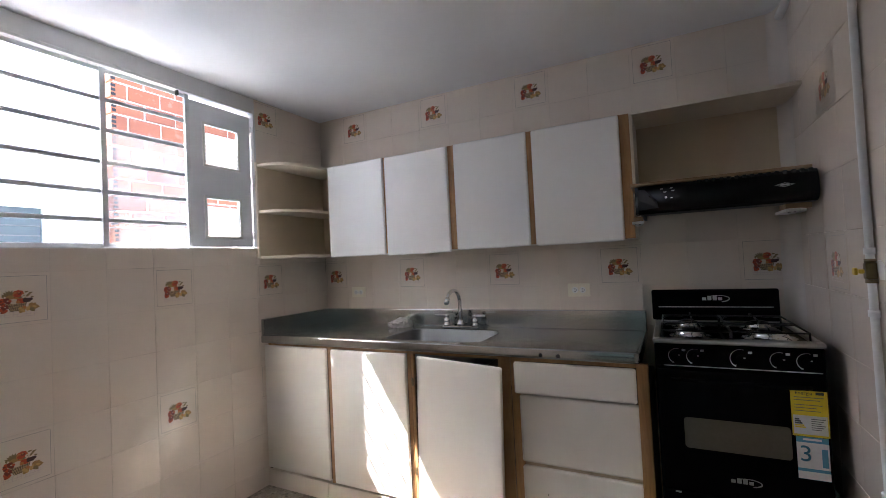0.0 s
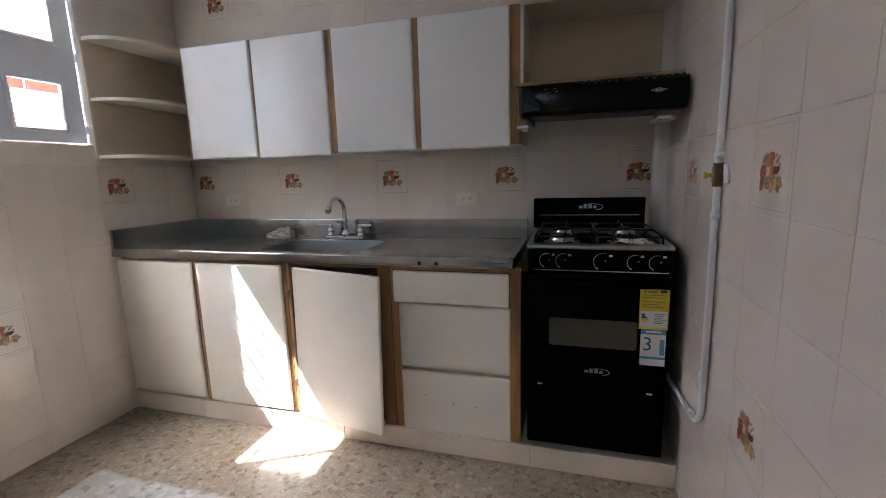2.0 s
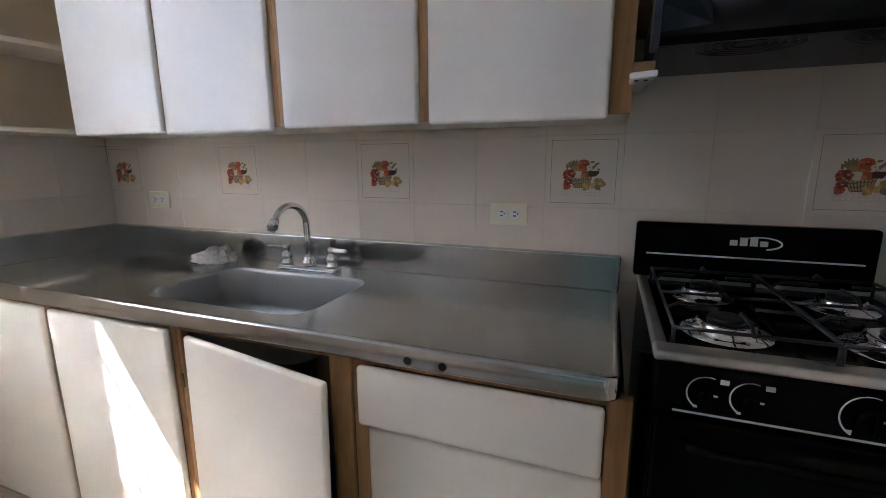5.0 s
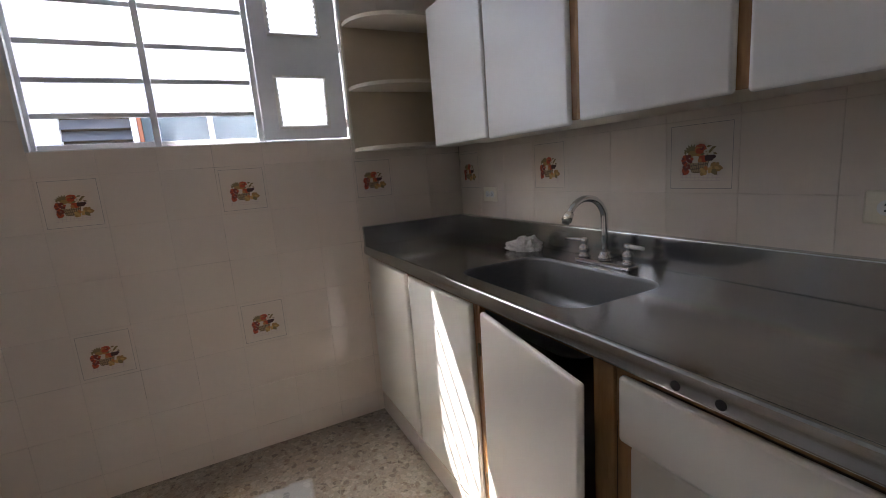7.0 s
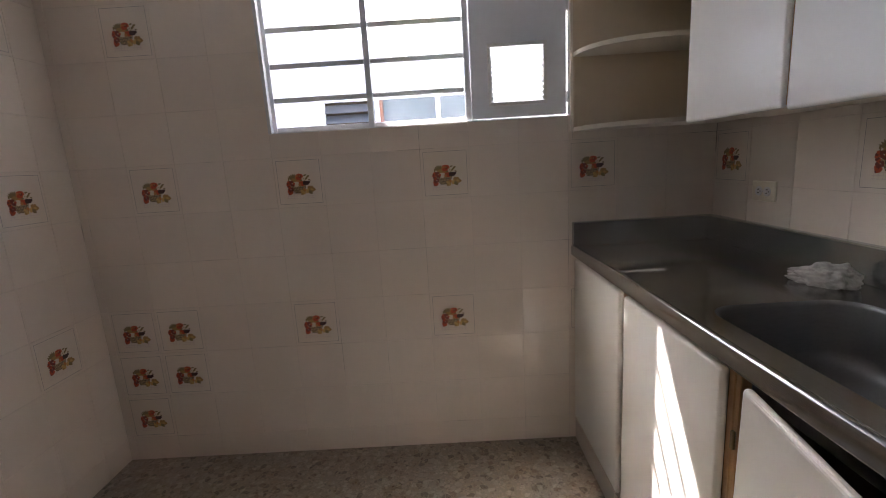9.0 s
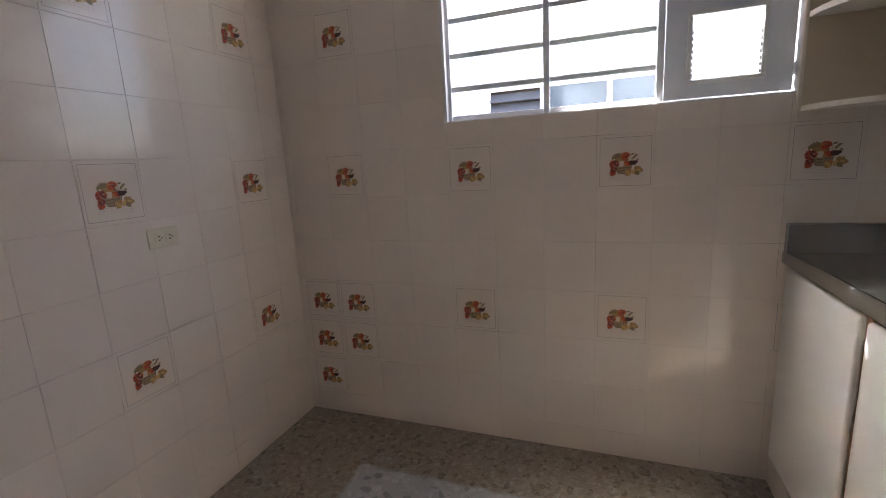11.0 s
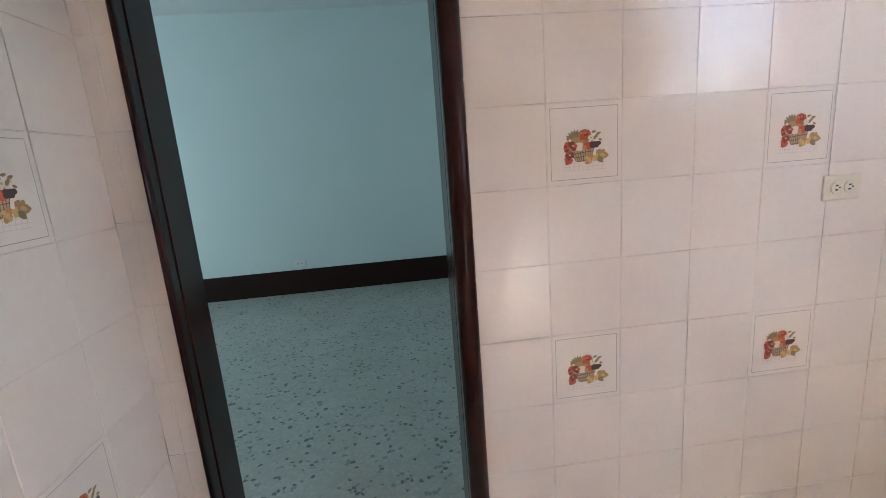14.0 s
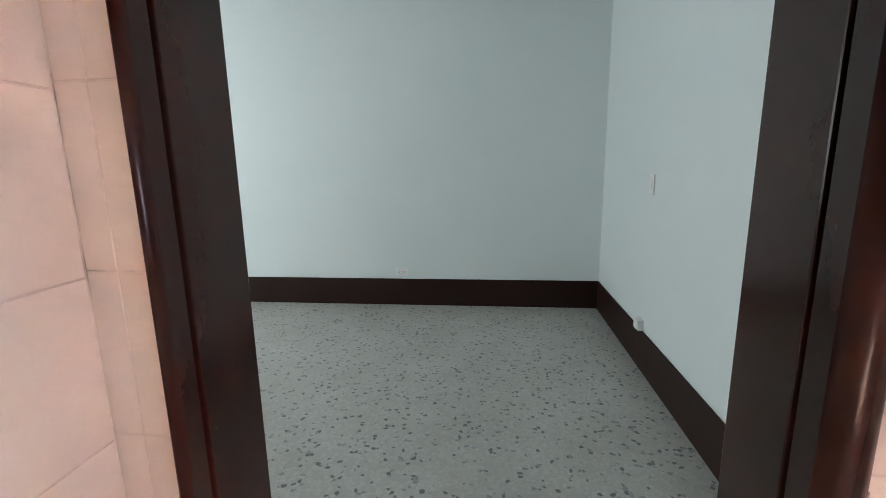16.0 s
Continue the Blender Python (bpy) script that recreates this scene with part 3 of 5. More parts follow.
for row in range(17):
    y = 3.235
    z = 0.90 + row * 0.208
    first = True
    while y < 5.5:
        w = min(0.21 if first and row % 2 else 0.42, 5.6 - y)
        key = round(w, 3)
        if key not in block_meshes:
            block_meshes[key] = mesh_of("block", box(0, 0.19, 0, w - 0.022, 0, 0.186, 0.008, 1), M_BRICK)
        ob = new("block", block_meshes[key])
        ob.parent = block_wall
        ob.matrix_parent_inverse = Matrix.Translation(block_wall.location).inverted()
        ob.location = (FX - 0.095 + block_rng.uniform(-0.006, 0.006), y + block_rng.uniform(-0.004, 0.004), z)
        if first:
            for k in range(3):
                part("cell", box(FX + 0.03, FX + 0.1005, 3.233 + block_rng.uniform(0, 0.01), 3.290, z + 0.018 + k * 0.056, z + 0.052 + k * 0.056), M_DARK, block_wall, "dark open cell of a hollow block")
        y += w
        first = False

# ---- base cabinets ----
FY = 2.055                          # front faces of the base doors
CT = 0.90                           # worktop height


def rounded_front(x0, x1, z0, z1, y, thick=0.02, soft=0.0098):
    return box(x0, x1, y, y + thick, z0, z1, soft, 4)


plinth = thing("plinth", "low tiled plinth under the cabinets and the cooker", "plinth", kind="structure", at=(1.3, 2.3, 0))
part("core", box(0.001, XR, 2.067, YB, 0.0, 0.098), M_GROUT, plinth)
xs = [0.002, 0.47, 0.88, 1.29, 1.685, 2.16, XR - 0.002]
for a, b in zip(xs, xs[1:]):
    part("plinth_tile", box(a, b - 0.002, 2.060, 2.0669, 0.001, 0.0985, 0.0015, 1), M_TILE, plinth)


def base_unit(x0, x1, label):
    c = thing("base_cabinet", label, "cabinet", "base cabinets", at=((x0 + x1) / 2, 2.35, 0.099))
    g = 0.016
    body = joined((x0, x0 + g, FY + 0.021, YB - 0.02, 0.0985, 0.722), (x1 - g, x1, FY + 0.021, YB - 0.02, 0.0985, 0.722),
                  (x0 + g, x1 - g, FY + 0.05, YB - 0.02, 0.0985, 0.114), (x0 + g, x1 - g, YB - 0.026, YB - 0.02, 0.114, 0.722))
    part("body", body, M_CAVITY_SHADE, c, "wooden carcass, coloured dark for the shade inside")
    return c


def stile(c, x0, x1, z0=0.10, z1=0.853, y=FY + 0.014):
    return part("stile", box(x0, x1, y, y + 0.022, z0, z1, 0.002, 1), M_WOOD, c, "brown pine edge strip")


unit_a = base_unit(0.004, 1.035, "low kitchen cabinet with two closed cream doors on a plinth")
stile(unit_a, 0.494, 0.521)
stile(unit_a, 1.015, 1.0345)
part("rail", box(0.0305, 1.01, FY + 0.016, FY + 0.035, 0.838, 0.853), M_WOOD, unit_a)
part("door", rounded_front(0.010, 0.492, 0.112, 0.840, FY), M_LAM, unit_a)
part("door", rounded_front(0.524, 1.013, 0.108, 0.838, FY), M_LAM, unit_a)
unit_b = base_unit(1.036, 1.556, "low kitchen cabinet under the sink, cream door hanging ajar")
stile(unit_b, 1.0365, 1.052)
stile(unit_b, 1.500, 1.5555)
part("rail", box(1.0525, 1.4995, FY + 0.016, FY + 0.035, 0.838, 0.853), M_WOOD, unit_b)
bm = rounded_front(0.0, 0.470, 0.0, 0.735, 0.0)
bmesh.ops.transform(bm, verts=bm.verts, matrix=pose(1.056, FY, 0.098, 0, 1.6, -8))
sink_door = part("door", bm, M_LAM, unit_b, "cream door standing ajar and sagging")
for z in (0.70, 0.26):
    part("hinge", box(1.040, 1.050, FY + 0.006, FY + 0.0135, z - 0.02, z + 0.02, 0.002, 1), M_BRASS, unit_b, "dark worn hinge")
    part("hinge", box(0.998, 1.0145, FY + 0.0205, FY + 0.024, z - 0.02, z + 0.02, 0.002, 1), M_BRASS, unit_a, "dark worn hinge")
unit_c = base_unit(1.557, 2.121, "low kitchen drawer unit with three cream drawer fronts")
stile(unit_c, 1.5575, 1.600, y=FY + 0.019)
stile(unit_c, 2.077, 2.1205)
part("rail", box(1.6005, 2.0765, FY + 0.016, FY + 0.035, 0.836, 0.853), M_WOOD, unit_c)
part("rail", box(1.6005, 2.0765, FY + 0.036, FY + 0.050, 0.35, 0.42), M_SHELF, unit_c, "pale rail between the drawers")
for (xa, xb, za, zb) in ((1.575, 2.075, 0.694, 0.834), (1.592, 2.082, 0.395, 0.688), (1.592, 2.080, 0.092, 0.380)):
    d = part("drawer", rounded_front(xa, xb, za, zb, FY if za > 0.6 else FY + 0.013), M_LAM, unit_c)
    if za < 0.1:
        for px, pz in ((1.70, 0.27), (1.83, 0.245), (1.93, 0.24)):
            part("screw_hole", cyl((px, FY + 0.0124, pz), (px, FY + 0.017, pz), 0.0028, n=10), M_DARK, d)

# ---- steel worktop with pressed sink ----
SX0, SX1, SY0, SY1 = 0.818, 1.385, 2.122, 2.478
CX1, CY0 = 2.100, 2.043


def rounded_rect(x0, x1, y0, y1, r, n=7):
    pts = []
    for cx, cy, a0 in ((x1 - r, y0 + r, -90), (x1 - r, y1 - r, 0), (x0 + r, y1 - r, 90), (x0 + r, y0 + r, 180)):
        for k in range(n + 1):
            a = radians(a0 + 90 * k / n)
            pts.append((cx + r * math.cos(a), cy + r * math.sin(a)))
    return pts


worktop = thing("worktop", "continuous brushed steel kitchen worktop with upstand and pressed sink", "worktop", at=(1.05, 2.34, 0.854))


def worktop_mesh():
    bm = bmesh.new()
    inner = rounded_rect(SX0, SX1, SY0, SY1, 0.075)
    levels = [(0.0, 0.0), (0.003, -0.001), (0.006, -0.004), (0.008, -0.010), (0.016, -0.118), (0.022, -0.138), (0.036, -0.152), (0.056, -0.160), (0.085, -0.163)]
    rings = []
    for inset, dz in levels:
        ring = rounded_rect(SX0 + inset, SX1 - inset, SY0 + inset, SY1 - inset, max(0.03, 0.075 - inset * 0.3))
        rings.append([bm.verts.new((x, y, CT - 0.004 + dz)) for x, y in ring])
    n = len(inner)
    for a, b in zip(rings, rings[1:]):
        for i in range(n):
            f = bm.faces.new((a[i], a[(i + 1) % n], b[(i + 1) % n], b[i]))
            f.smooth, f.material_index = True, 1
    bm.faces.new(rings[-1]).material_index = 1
    # deck: a collar round the sink, then four flat strips out to the raised edge
    zt = CT - 0.004
    m = 0.03
    ax0, ax1, ay0, ay1 = SX0 - m, SX1 + m, SY0 - m, SY1 + m
    corners = ((ax0, ay0), (ax1, ay0), (ax1, ay1), (ax0, ay1))
    outer = []
    for v in rings[0]:
        x, y = v.co.x, v.co.y
        reach = {ax0: x - SX0, ax1: SX1 - x, ay0: y - SY0, ay1: SY1 - y}
        side = min(reach, key=reach.get)
        outer.append(bm.verts.new((side, y, zt) if side in (ax0, ax1) else (x, side, zt)))
    for i in range(n):
        j = (i + 1) % n
        a, b = outer[i].co, outer[j].co
        if abs(a.x - b.x) > 1e-4 and abs(a.y - b.y) > 1e-4:
            c = min(corners, key=lambda q: (q[0] - (a.x + b.x) / 2) ** 2 + (q[1] - (a.y + b.y) / 2) ** 2)
            bm.faces.new((rings[0][i], outer[i], bm.verts.new((*c, zt)), outer[j], rings[0][j]))
        else:
            bm.faces.new((rings[0][i], outer[i], outer[j], rings[0][j]))
    x0, x1, y0, y1 = 0.021, CX1 - 0.021, CY0 + 0.021, YB - 0.029
    for p, q, r, s in ((x0, ax0, y0, y1), (ax1, x1, y0, y1), (ax0, ax1, y0, ay0), (ax0, ax1, ay1, y1)):
        bm.faces.new([bm.verts.new((*k, zt)) for k in ((p, r), (q, r), (q, s), (p, s))])
    return bm


part("deck", worktop_mesh(), [M_STEEL, M_BASIN_SHADED], worktop, "steel deck with a deep pressed sink")
# raised rolled edge along the front and the free end
edge_profile = [(0.024, -0.004), (0.019, -0.0036), (0.015, -0.0008), (0.011, 0.0008), (0.007, 0.0006), (0.0035, -0.0010), (0.001, -0.0040), (0.0, -0.008), (0.0, -0.037), (0.001, -0.041), (0.004, -0.044), (0.012, -0.045)]


def edge_mesh():
    bm = bmesh.new()
    r = 0.03
    path = [((0.004, CY0), (0, 1)), ((CX1 - r, CY0), (0, 1))]
    for k in range(1, 8):
        a = radians(-90 + 90 * k / 8)
        path.append(((CX1 - r + r * math.cos(a), CY0 + r + r * math.sin(a)), (-math.cos(a), -math.sin(a))))
    path += [((CX1, CY0 + r), (-1, 0)), ((CX1, YB - 0.031), (-1, 0))]
    rings = [[bm.verts.new((x + nx * d, y + ny * d, CT + h)) for d, h in edge_profile] for (x, y), (nx, ny) in path]
    for a, b in zip(rings, rings[1:]):
        for i in range(len(a) - 1):
            bm.faces.new((a[i], b[i], b[i + 1], a[i + 1])).smooth = True
    return bm


lip = part("rolled_edge", edge_mesh(), M_STEEL, worktop, "rounded steel front edge")
for hx in (1.705, 1.779):
    part("bolt_hole", cyl((hx, CY0 - 0.001, 0.872), (hx, CY0 + 0.01, 0.872), 0.0085, n=16), M_DARK, lip)
part("upstand", box(0.0215, CX1, YB - 0.030, YB - 0.002, CT - 0.006, CT + 0.097, 0.004), M_STEEL, worktop)
part("upstand", box(0.002, 0.021, CY0 + 0.003, YB - 0.002, CT - 0.006, CT + 0.097, 0.004), M_STEEL, worktop)
part("drain", lathe(((SX0 + SX1) / 2, (SY0 + SY1) / 2, CT - 0.168), [(0.042, 0.0), (0.042, 0.003), (0.03, 0.004), (0.024, 0.001)]), M_CHROME, worktop)
for q in ((0.02, SX0 - 0.02, CY0 + 0.013, YB - 0.033), (SX1 + 0.02, CX1 - 0.014, CY0 + 0.013, YB - 0.033), (SX0 - 0.0199, SX1 + 0.0199, CY0 + 0.013, SY0 - 0.01), (SX0 - 0.0199, SX1 + 0.0199, SY1 + 0.01, YB - 0.033)):
    part("underlay", box(*q, 0.8545, CT - 0.008), M_WOOD, worktop, "wooden underlay")

# tap with two handles
TX, TY = 1.108, 2.528
tap = thing("tap", "chrome two-handle kitchen tap with a tall curved spout", "tap", at=(TX, TY, CT - 0.004))
part("base_plate", box(TX - 0.115, TX + 0.115, TY - 0.024, TY + 0.024, CT - 0.004, CT + 0.012, 0.006, 3), M_CHROME, tap)
spout = [(TX, TY, CT + 0.012), (TX, TY, CT + 0.10)]
for k in range(0, 13):
    a = radians(150 * k / 12)
    spout.append((TX - 0.010 * k / 12, TY - 0.072 + 0.072 * math.cos(a), CT + 0.155 + 0.068 * math.sin(a)))
tip, fall = Vector(spout[-1]), Vector((-0.02, -0.52, -0.85)).normalized()
spout.append(tip + fall * 0.012)
part("spout", tube(spout, lambda s: 0.0122 - 0.0025 * s), M_CHROME, tap)
part("collar", lathe((TX, TY, CT + 0.014), [(0.024, 0), (0.024, 0.012), (0.017, 0.02), (0.017, 0.03)]), M_CHROME, tap)
part("nozzle", cyl(tip + fall * 0.006, tip + fall * 0.034, 0.0140, 0.0160), M_CHROME, tap)
part("aerator", cyl(tip + fall * 0.0341, tip + fall * 0.043, 0.012), M_GREY, tap, "grey aerator ring")
for sx, col, ang in ((-1, M_CHROME, 200), (1, M_WHITE, -12)):
    hx = TX + sx * 0.092
    h = part("valve_body", lathe((hx, TY, CT + 0.013), [(0.021, 0), (0.021, 0.006), (0.015, 0.010), (0.0195, 0.022), (0.0175, 0.036), (0.010, 0.044), (0.0125, 0.050), (0.013, 0.060), (0.008, 0.066)]), M_CHROME, tap)
    d = Vector((math.cos(radians(ang)), math.sin(radians(ang)), 0.05))
    o = Vector((hx, TY, CT + 0.07))
    part("lever", tube([o - d * 0.012, o + d * 0.01, o + d * 0.045, o + d * 0.068], lambda s: 0.0075 - 0.002 * s, 12), col, h, "slim white-tipped lever" if sx > 0 else "slim chrome lever")

# crumpled cloth
bm = bmesh.new()
bmesh.ops.create_icosphere(bm, subdivisions=5, radius=1.0)
for v in bm.verts:
    c = v.co.copy()
    f = 1 + 0.28 * noise.noise(c * 2.3) + 0.16 * noise.noise(c * 5.5 + Vector((3, 1, 2))) + 0.10 * noise.noise(c * 11) + 0.06 * noise.noise(c * 23)
    v.co = Vector((c.x * 0.068 * f * (1.2 if c.x < 0 else 0.9), c.y * 0.038 * f, max(-0.018, c.z * (0.038 + 0.010 * c.x) * f)))
for f in bm.faces:
    f.smooth = True
zmin = min(v.co.z for v in bm.verts)
bmesh.ops.transform(bm, verts=bm.verts, matrix=pose(0.712, 2.510, CT - 0.004 - zmin, 0, 0, 34))
solo("cleaning_cloth", bm, M_CLOTH, "crumpled grey-white cleaning cloth on the steel worktop", "cloth")

# ---- wall cabinets ----
UY, UZ0, UZ1 = 2.337, 1.352, 1.929


def wall_unit(x0, x1, label, doors, strips):
    c = thing("wall_cabinet", label, "cabinet", "wall cabinets", at=((x0 + x1) / 2, YB, UZ0))
    body = joined((x0, x1, UY + 0.021, YB - 0.001, UZ0 + 0.004, UZ0 + 0.020), (x0, x1, UY + 0.021, YB - 0.001, UZ1 - 0.02, UZ1 - 0.004),
                  (x0, x0 + 0.016, UY + 0.021, YB - 0.001, UZ0 + 0.0201, UZ1 - 0.0201), (x1 - 0.016, x1, UY + 0.021, YB - 0.001, UZ0 + 0.0201, UZ1 - 0.0201),
                  (x0 + 0.0161, x1 - 0.0161, YB - 0.01, YB - 0.001, UZ0 + 0.0201, UZ1 - 0.0201))
    part("body", body, M_SHELF_EDGE, c, "pale board carcass")
    for a, b in strips:
        part("stile", box(a, b, UY + 0.0125, UY + 0.0205, UZ0 + 0.004, UZ1 - 0.003, 0.001, 1), M_WOOD, c, "brown pine edge strip")
    for a, b, dz in doors:
        part("door", rounded_front(a, b, UZ0 + dz, UZ1 + dz * 0.4, UY), M_LAM_UP, c)
    return c


wall_unit(0.302, 1.178, "white two-door wall cabinet with rounded laminate doors", [(0.307, 0.730, -0.003), (0.743, 1.161, -0.010)], [(0.727, 0.744), (1.158, 1.1779)])
wall_unit(1.1785, 2.088, "white two-door wall cabinet beside the cooker hood", [(1.198, 1.606, -0.003), (1.632, 2.044, -0.006)], [(1.1786, 1.2), (1.604, 1.635), (2.036, 2.0879)])

# quarter-round open corner shelves
corner = thing("corner_shelf", "open corner shelf unit with three quarter-round tan boards", "shelf", at=(0.15, 2.4, UZ0))
part("side_panel", box(0.001, 0.010, 2.052, YB - 0.001, 1.362, 1.952, 0.001, 1), M_SHELF, corner, "tan side board on the tiled wall")
part("back_panel", box(0.0105, 0.300, YB - 0.010, YB - 0.001, 1.362, 1.925), M_SHELF, corner, "tan back board")
part("edge_strip", box(0.0005, 0.017, 2.040, 2.0515, 1.362, 1.952, 0.002, 1), M_SHELF_EDGE, corner)
for z, rx in ((1.362, 0.238), (1.641, 0.236), (1.925, 0.238)):
    outline = [(0.0105, YB - 0.0105), (0.0105, 2.052)]
    for k in range(0, 15):
        a = radians(-90 + 90 * k / 14)
        outline.append((0.0125 + rx * max(0.0, math.cos(a)) ** 0.85, 2.365 - 0.313 * abs(math.sin(a)) ** 0.85))
    outline.append((0.0125 + rx, YB - 0.0105))
    part("board", extrude(outline, z - 0.001, z + 0.015, 0.002), M_SHELF_EDGE, corner)

# niche above the hood
niche = thing("hood_niche", "open tan-lined niche above the cooker hood", "shelf", at=(2.4, 2.5, 1.58))
part("top_board", box(2.0885, XR - 0.001, UY + 0.004, YB - 0.001, 1.915, 1.931, 0.001, 1), M_SHELF_EDGE, niche)
part("back_board", box(2.0885, XR - 0.001, YB - 0.010, YB - 0.001, 1.5745, 1.9145), M_SHELF, niche, "tan back board")
part("side_board", box(2.0885, 2.102, UY + 0.006, YB - 0.0105, 1.5745, 1.9145, 0.001, 1), M_SHELF_EDGE, niche)
part("floor_board", box(2.0885, XR - 0.03, 2.160, YB - 0.0105, 1.5625, 1.574, 0.001, 1), M_PINE, niche, "raw pine bottom board")

# ---- cooker hood ----
hood = thing("cooker_hood", "black enamel cooker hood with rounded front and row of vents", "cooker hood", at=(2.4, 2.4, 1.43))
HX0, HX1 = 2.106, 2.698
prof = [(YB - 0.002, 1.562), (2.18, 1.562), (2.16, 1.558), (2.148, 1.545), (2.140, 1.515), (2.142, 1.480), (2.155, 1.455), (2.175, 1.446), (2.186, 1.446), (2.190, 1.470), (YB - 0.002, 1.470)]
bm = bmesh.new()
a = [bm.verts.new((HX0 + 0.012, y, z)) for y, z in prof]
b = [bm.verts.new((HX1, y, z)) for y, z in prof]
bm.faces.new(a)
bm.faces.new(b[::-1])
for i in range(len(prof)):
    j = (i + 1) % len(prof)
    bm.faces.new((a[i], b[i], b[j], a[j])).smooth = 1 < i < 6
part("shell", bm, M_HOOD, hood)
for xa in (HX0 + 0.012, HX1 - 0.012):
    part("skirt", box(xa, xa + 0.012, 2.1905, YB - 0.003, 1.446, 1.4698), M_HOOD, hood)
bm = bmesh.new()
capo = [(2.150, 1.557), (2.134, 1.515), (2.137, 1.478), (2.150, 1.446), (2.2, 1.442), (2.2, 1.557)]
capa = [bm.verts.new((HX0, y, z)) for y, z in capo]
capb = [bm.verts.new((HX0 + 0.0118, y, z)) for y, z in capo]
bm.faces.new(capa)
bm.faces.new(capb[::-1])
for i in range(len(capo)):
    j = (i + 1) % len(capo)
    bm.faces.new((capa[i], capb[i], capb[j], capa[j]))
M_CAP = plain("slate_plastic", (0.055, 0.065, 0.08), 0.25)
part("end_cap", bm, M_CAP, hood, "slate-grey end cap")
bm = bmesh.new()
vs = [bm.verts.new(q) for q in ((HX0 + 0.013, 2.1400, 1.545), (HX0 + 0.035, 2.1400, 1.545), (HX0 + 0.080, 2.1375, 1.49), (HX0 + 0.085, 2.1410, 1.465), (HX0 + 0.013, 2.1440, 1.460), (HX0 + 0.013, 2.1365, 1.5))]
bm.faces.new(vs)
bmesh.ops.solidify(bm, geom=bm.faces[:], thickness=0.0015)
part("corner_flash", bm, M_CAP, hood, "slate-grey slanted corner piece")
for k in range(15):
    x = 2.33 + k * 0.0245
    part("vent", box(x, x + 0.013, 2.1485, 2.166, 1.549, 1.5615, 0.002, 1), M_DARK, hood)
for x, z, w, h in ((2.20, 1.538, 0.010, 0.003), (2.235, 1.538, 0.010, 0.003), (2.215, 1.500, 0.008, 0.008), (2.235, 1.499, 0.007, 0.003), (2.21, 1.525, 0.012, 0.002), (2.24, 1.528, 0.010, 0.002)):
    part("printed_mark", box(x, x + w, 2.1385, 2.1415, z, z + h), M_SILVER, hood)
badge = part("badge", extrude([(0.0, -0.008), (0.03, 0.0), (0.0, 0.008), (-0.03, 0.0)], 0, 0.0015), M_SILVER, hood, "small silver diamond badge")
badge.data.transform(pose(2.60, 2.1405, 1.508, 90, 0, 0))
inner = part("badge_field", extrude([(0.0, -0.006), (0.024, 0.0), (0.0, 0.006), (-0.024, 0.0)], 0, 0.0005), M_BLACK, badge)
inner.data.transform(pose(2.60, 2.1388, 1.508, 90, 0, 0))
part("badge_bar", box(2.587, 2.613, 2.1378, 2.1384, 1.505, 1.511), M_SILVER, badge)
for (px, py) in ((2.28, 2.32), (2.52, 2.32)):
    for r in (0.03, 0.045, 0.06, 0.075, 0.09):
        part("filter_ring", tube([(px + r * math.cos(2 * math.pi * k / 24), py + r * math.sin(2 * math.pi * k / 24), 1.4685) for k in range(25)], 0.0022, 6), M_BLACK_MATT, hood)
for x0, plate in ((2.080, [(0.0, 2.285), (0.048, 2.27), (0.028, 2.48), (0.0, 2.48)]), (2.612, [(0.0, 2.21), (0.045, 2.21), (0.070, 2.25), (0.070, 2.33), (0.045, 2.40), (0.0, 2.40)])):
    br = solo("hood_bracket", extrude([(x0 + dx, y) for dx, y in plate], 1.414, 1.426, 0.002), M_WHITE, "white bracket with raw wood packing under the hood", "bracket", "hood brackets")
    part("wood_packing", box(x0 + 0.004, x0 + (0.044 if x0 < 2.3 else 0.082), 2.29 if x0 < 2.3 else 2.235, 2.34, 1.4261, 1.4458), M_PINE, br, "raw pine packing strip")
    for dx in (0.013, 0.030):
        sy = plate[0][1] + 0.02
        part("screw", cyl((x0 + dx, sy, 1.4125), (x0 + dx, sy, 1.414), 0.004, n=10), M_DARK, br)

# ---- gas cooker ----
KX0, KX1, KY0, KY1 = 2.146, 2.662, 2.072, 2.612
cooker = thing("gas_cooker", "black enamel four-burner gas cooker with steel-edged hob and oven", "cooker", at=((KX0 + KX1) / 2, 2.35, 0.099))
part("body", box(KX0, KX1, KY0, KY1, 0.118, 0.9395, 0.006), M_BLACK, cooker)
for fx in (KX0 + 0.04, KX1 - 0.04):
    for fy in (KY0 + 0.05, KY1 - 0.05):
        part("foot", cyl((fx, fy, 0.0986), (fx, fy, 0.119), 0.016), M_BLACK_MATT, cooker)
# hob: steel rim round a dark pan
hob = part("hob_rim", bmesh.new(), M_TRIM, cooker, "brushed steel hob rim")
bm = bmesh.new()
rim = 0.028
for q in ((KX0 - 0.004, KX1 + 0.004, KY0 - 0.018, KY0 + rim), (KX0 - 0.004, KX1 + 0.004, KY1 - rim, KY1), (KX0 - 0.004, KX0 + rim - 0.008, KY0 + rim, KY1 - rim), (KX1 - rim + 0.008, KX1 + 0.004, KY0 + rim, KY1 - rim)):
    box_bm(bm, *q, 0.940, 0.958, 0.006, 3)
bm.to_mesh(hob.data)
bm.free()
part("hob_pan", box(KX0 + rim - 0.008, KX1 - rim + 0.008, KY0 + rim, KY1 - rim, 0.9396, 0.944), M_BLACK, cooker, "glossy black hob pan")
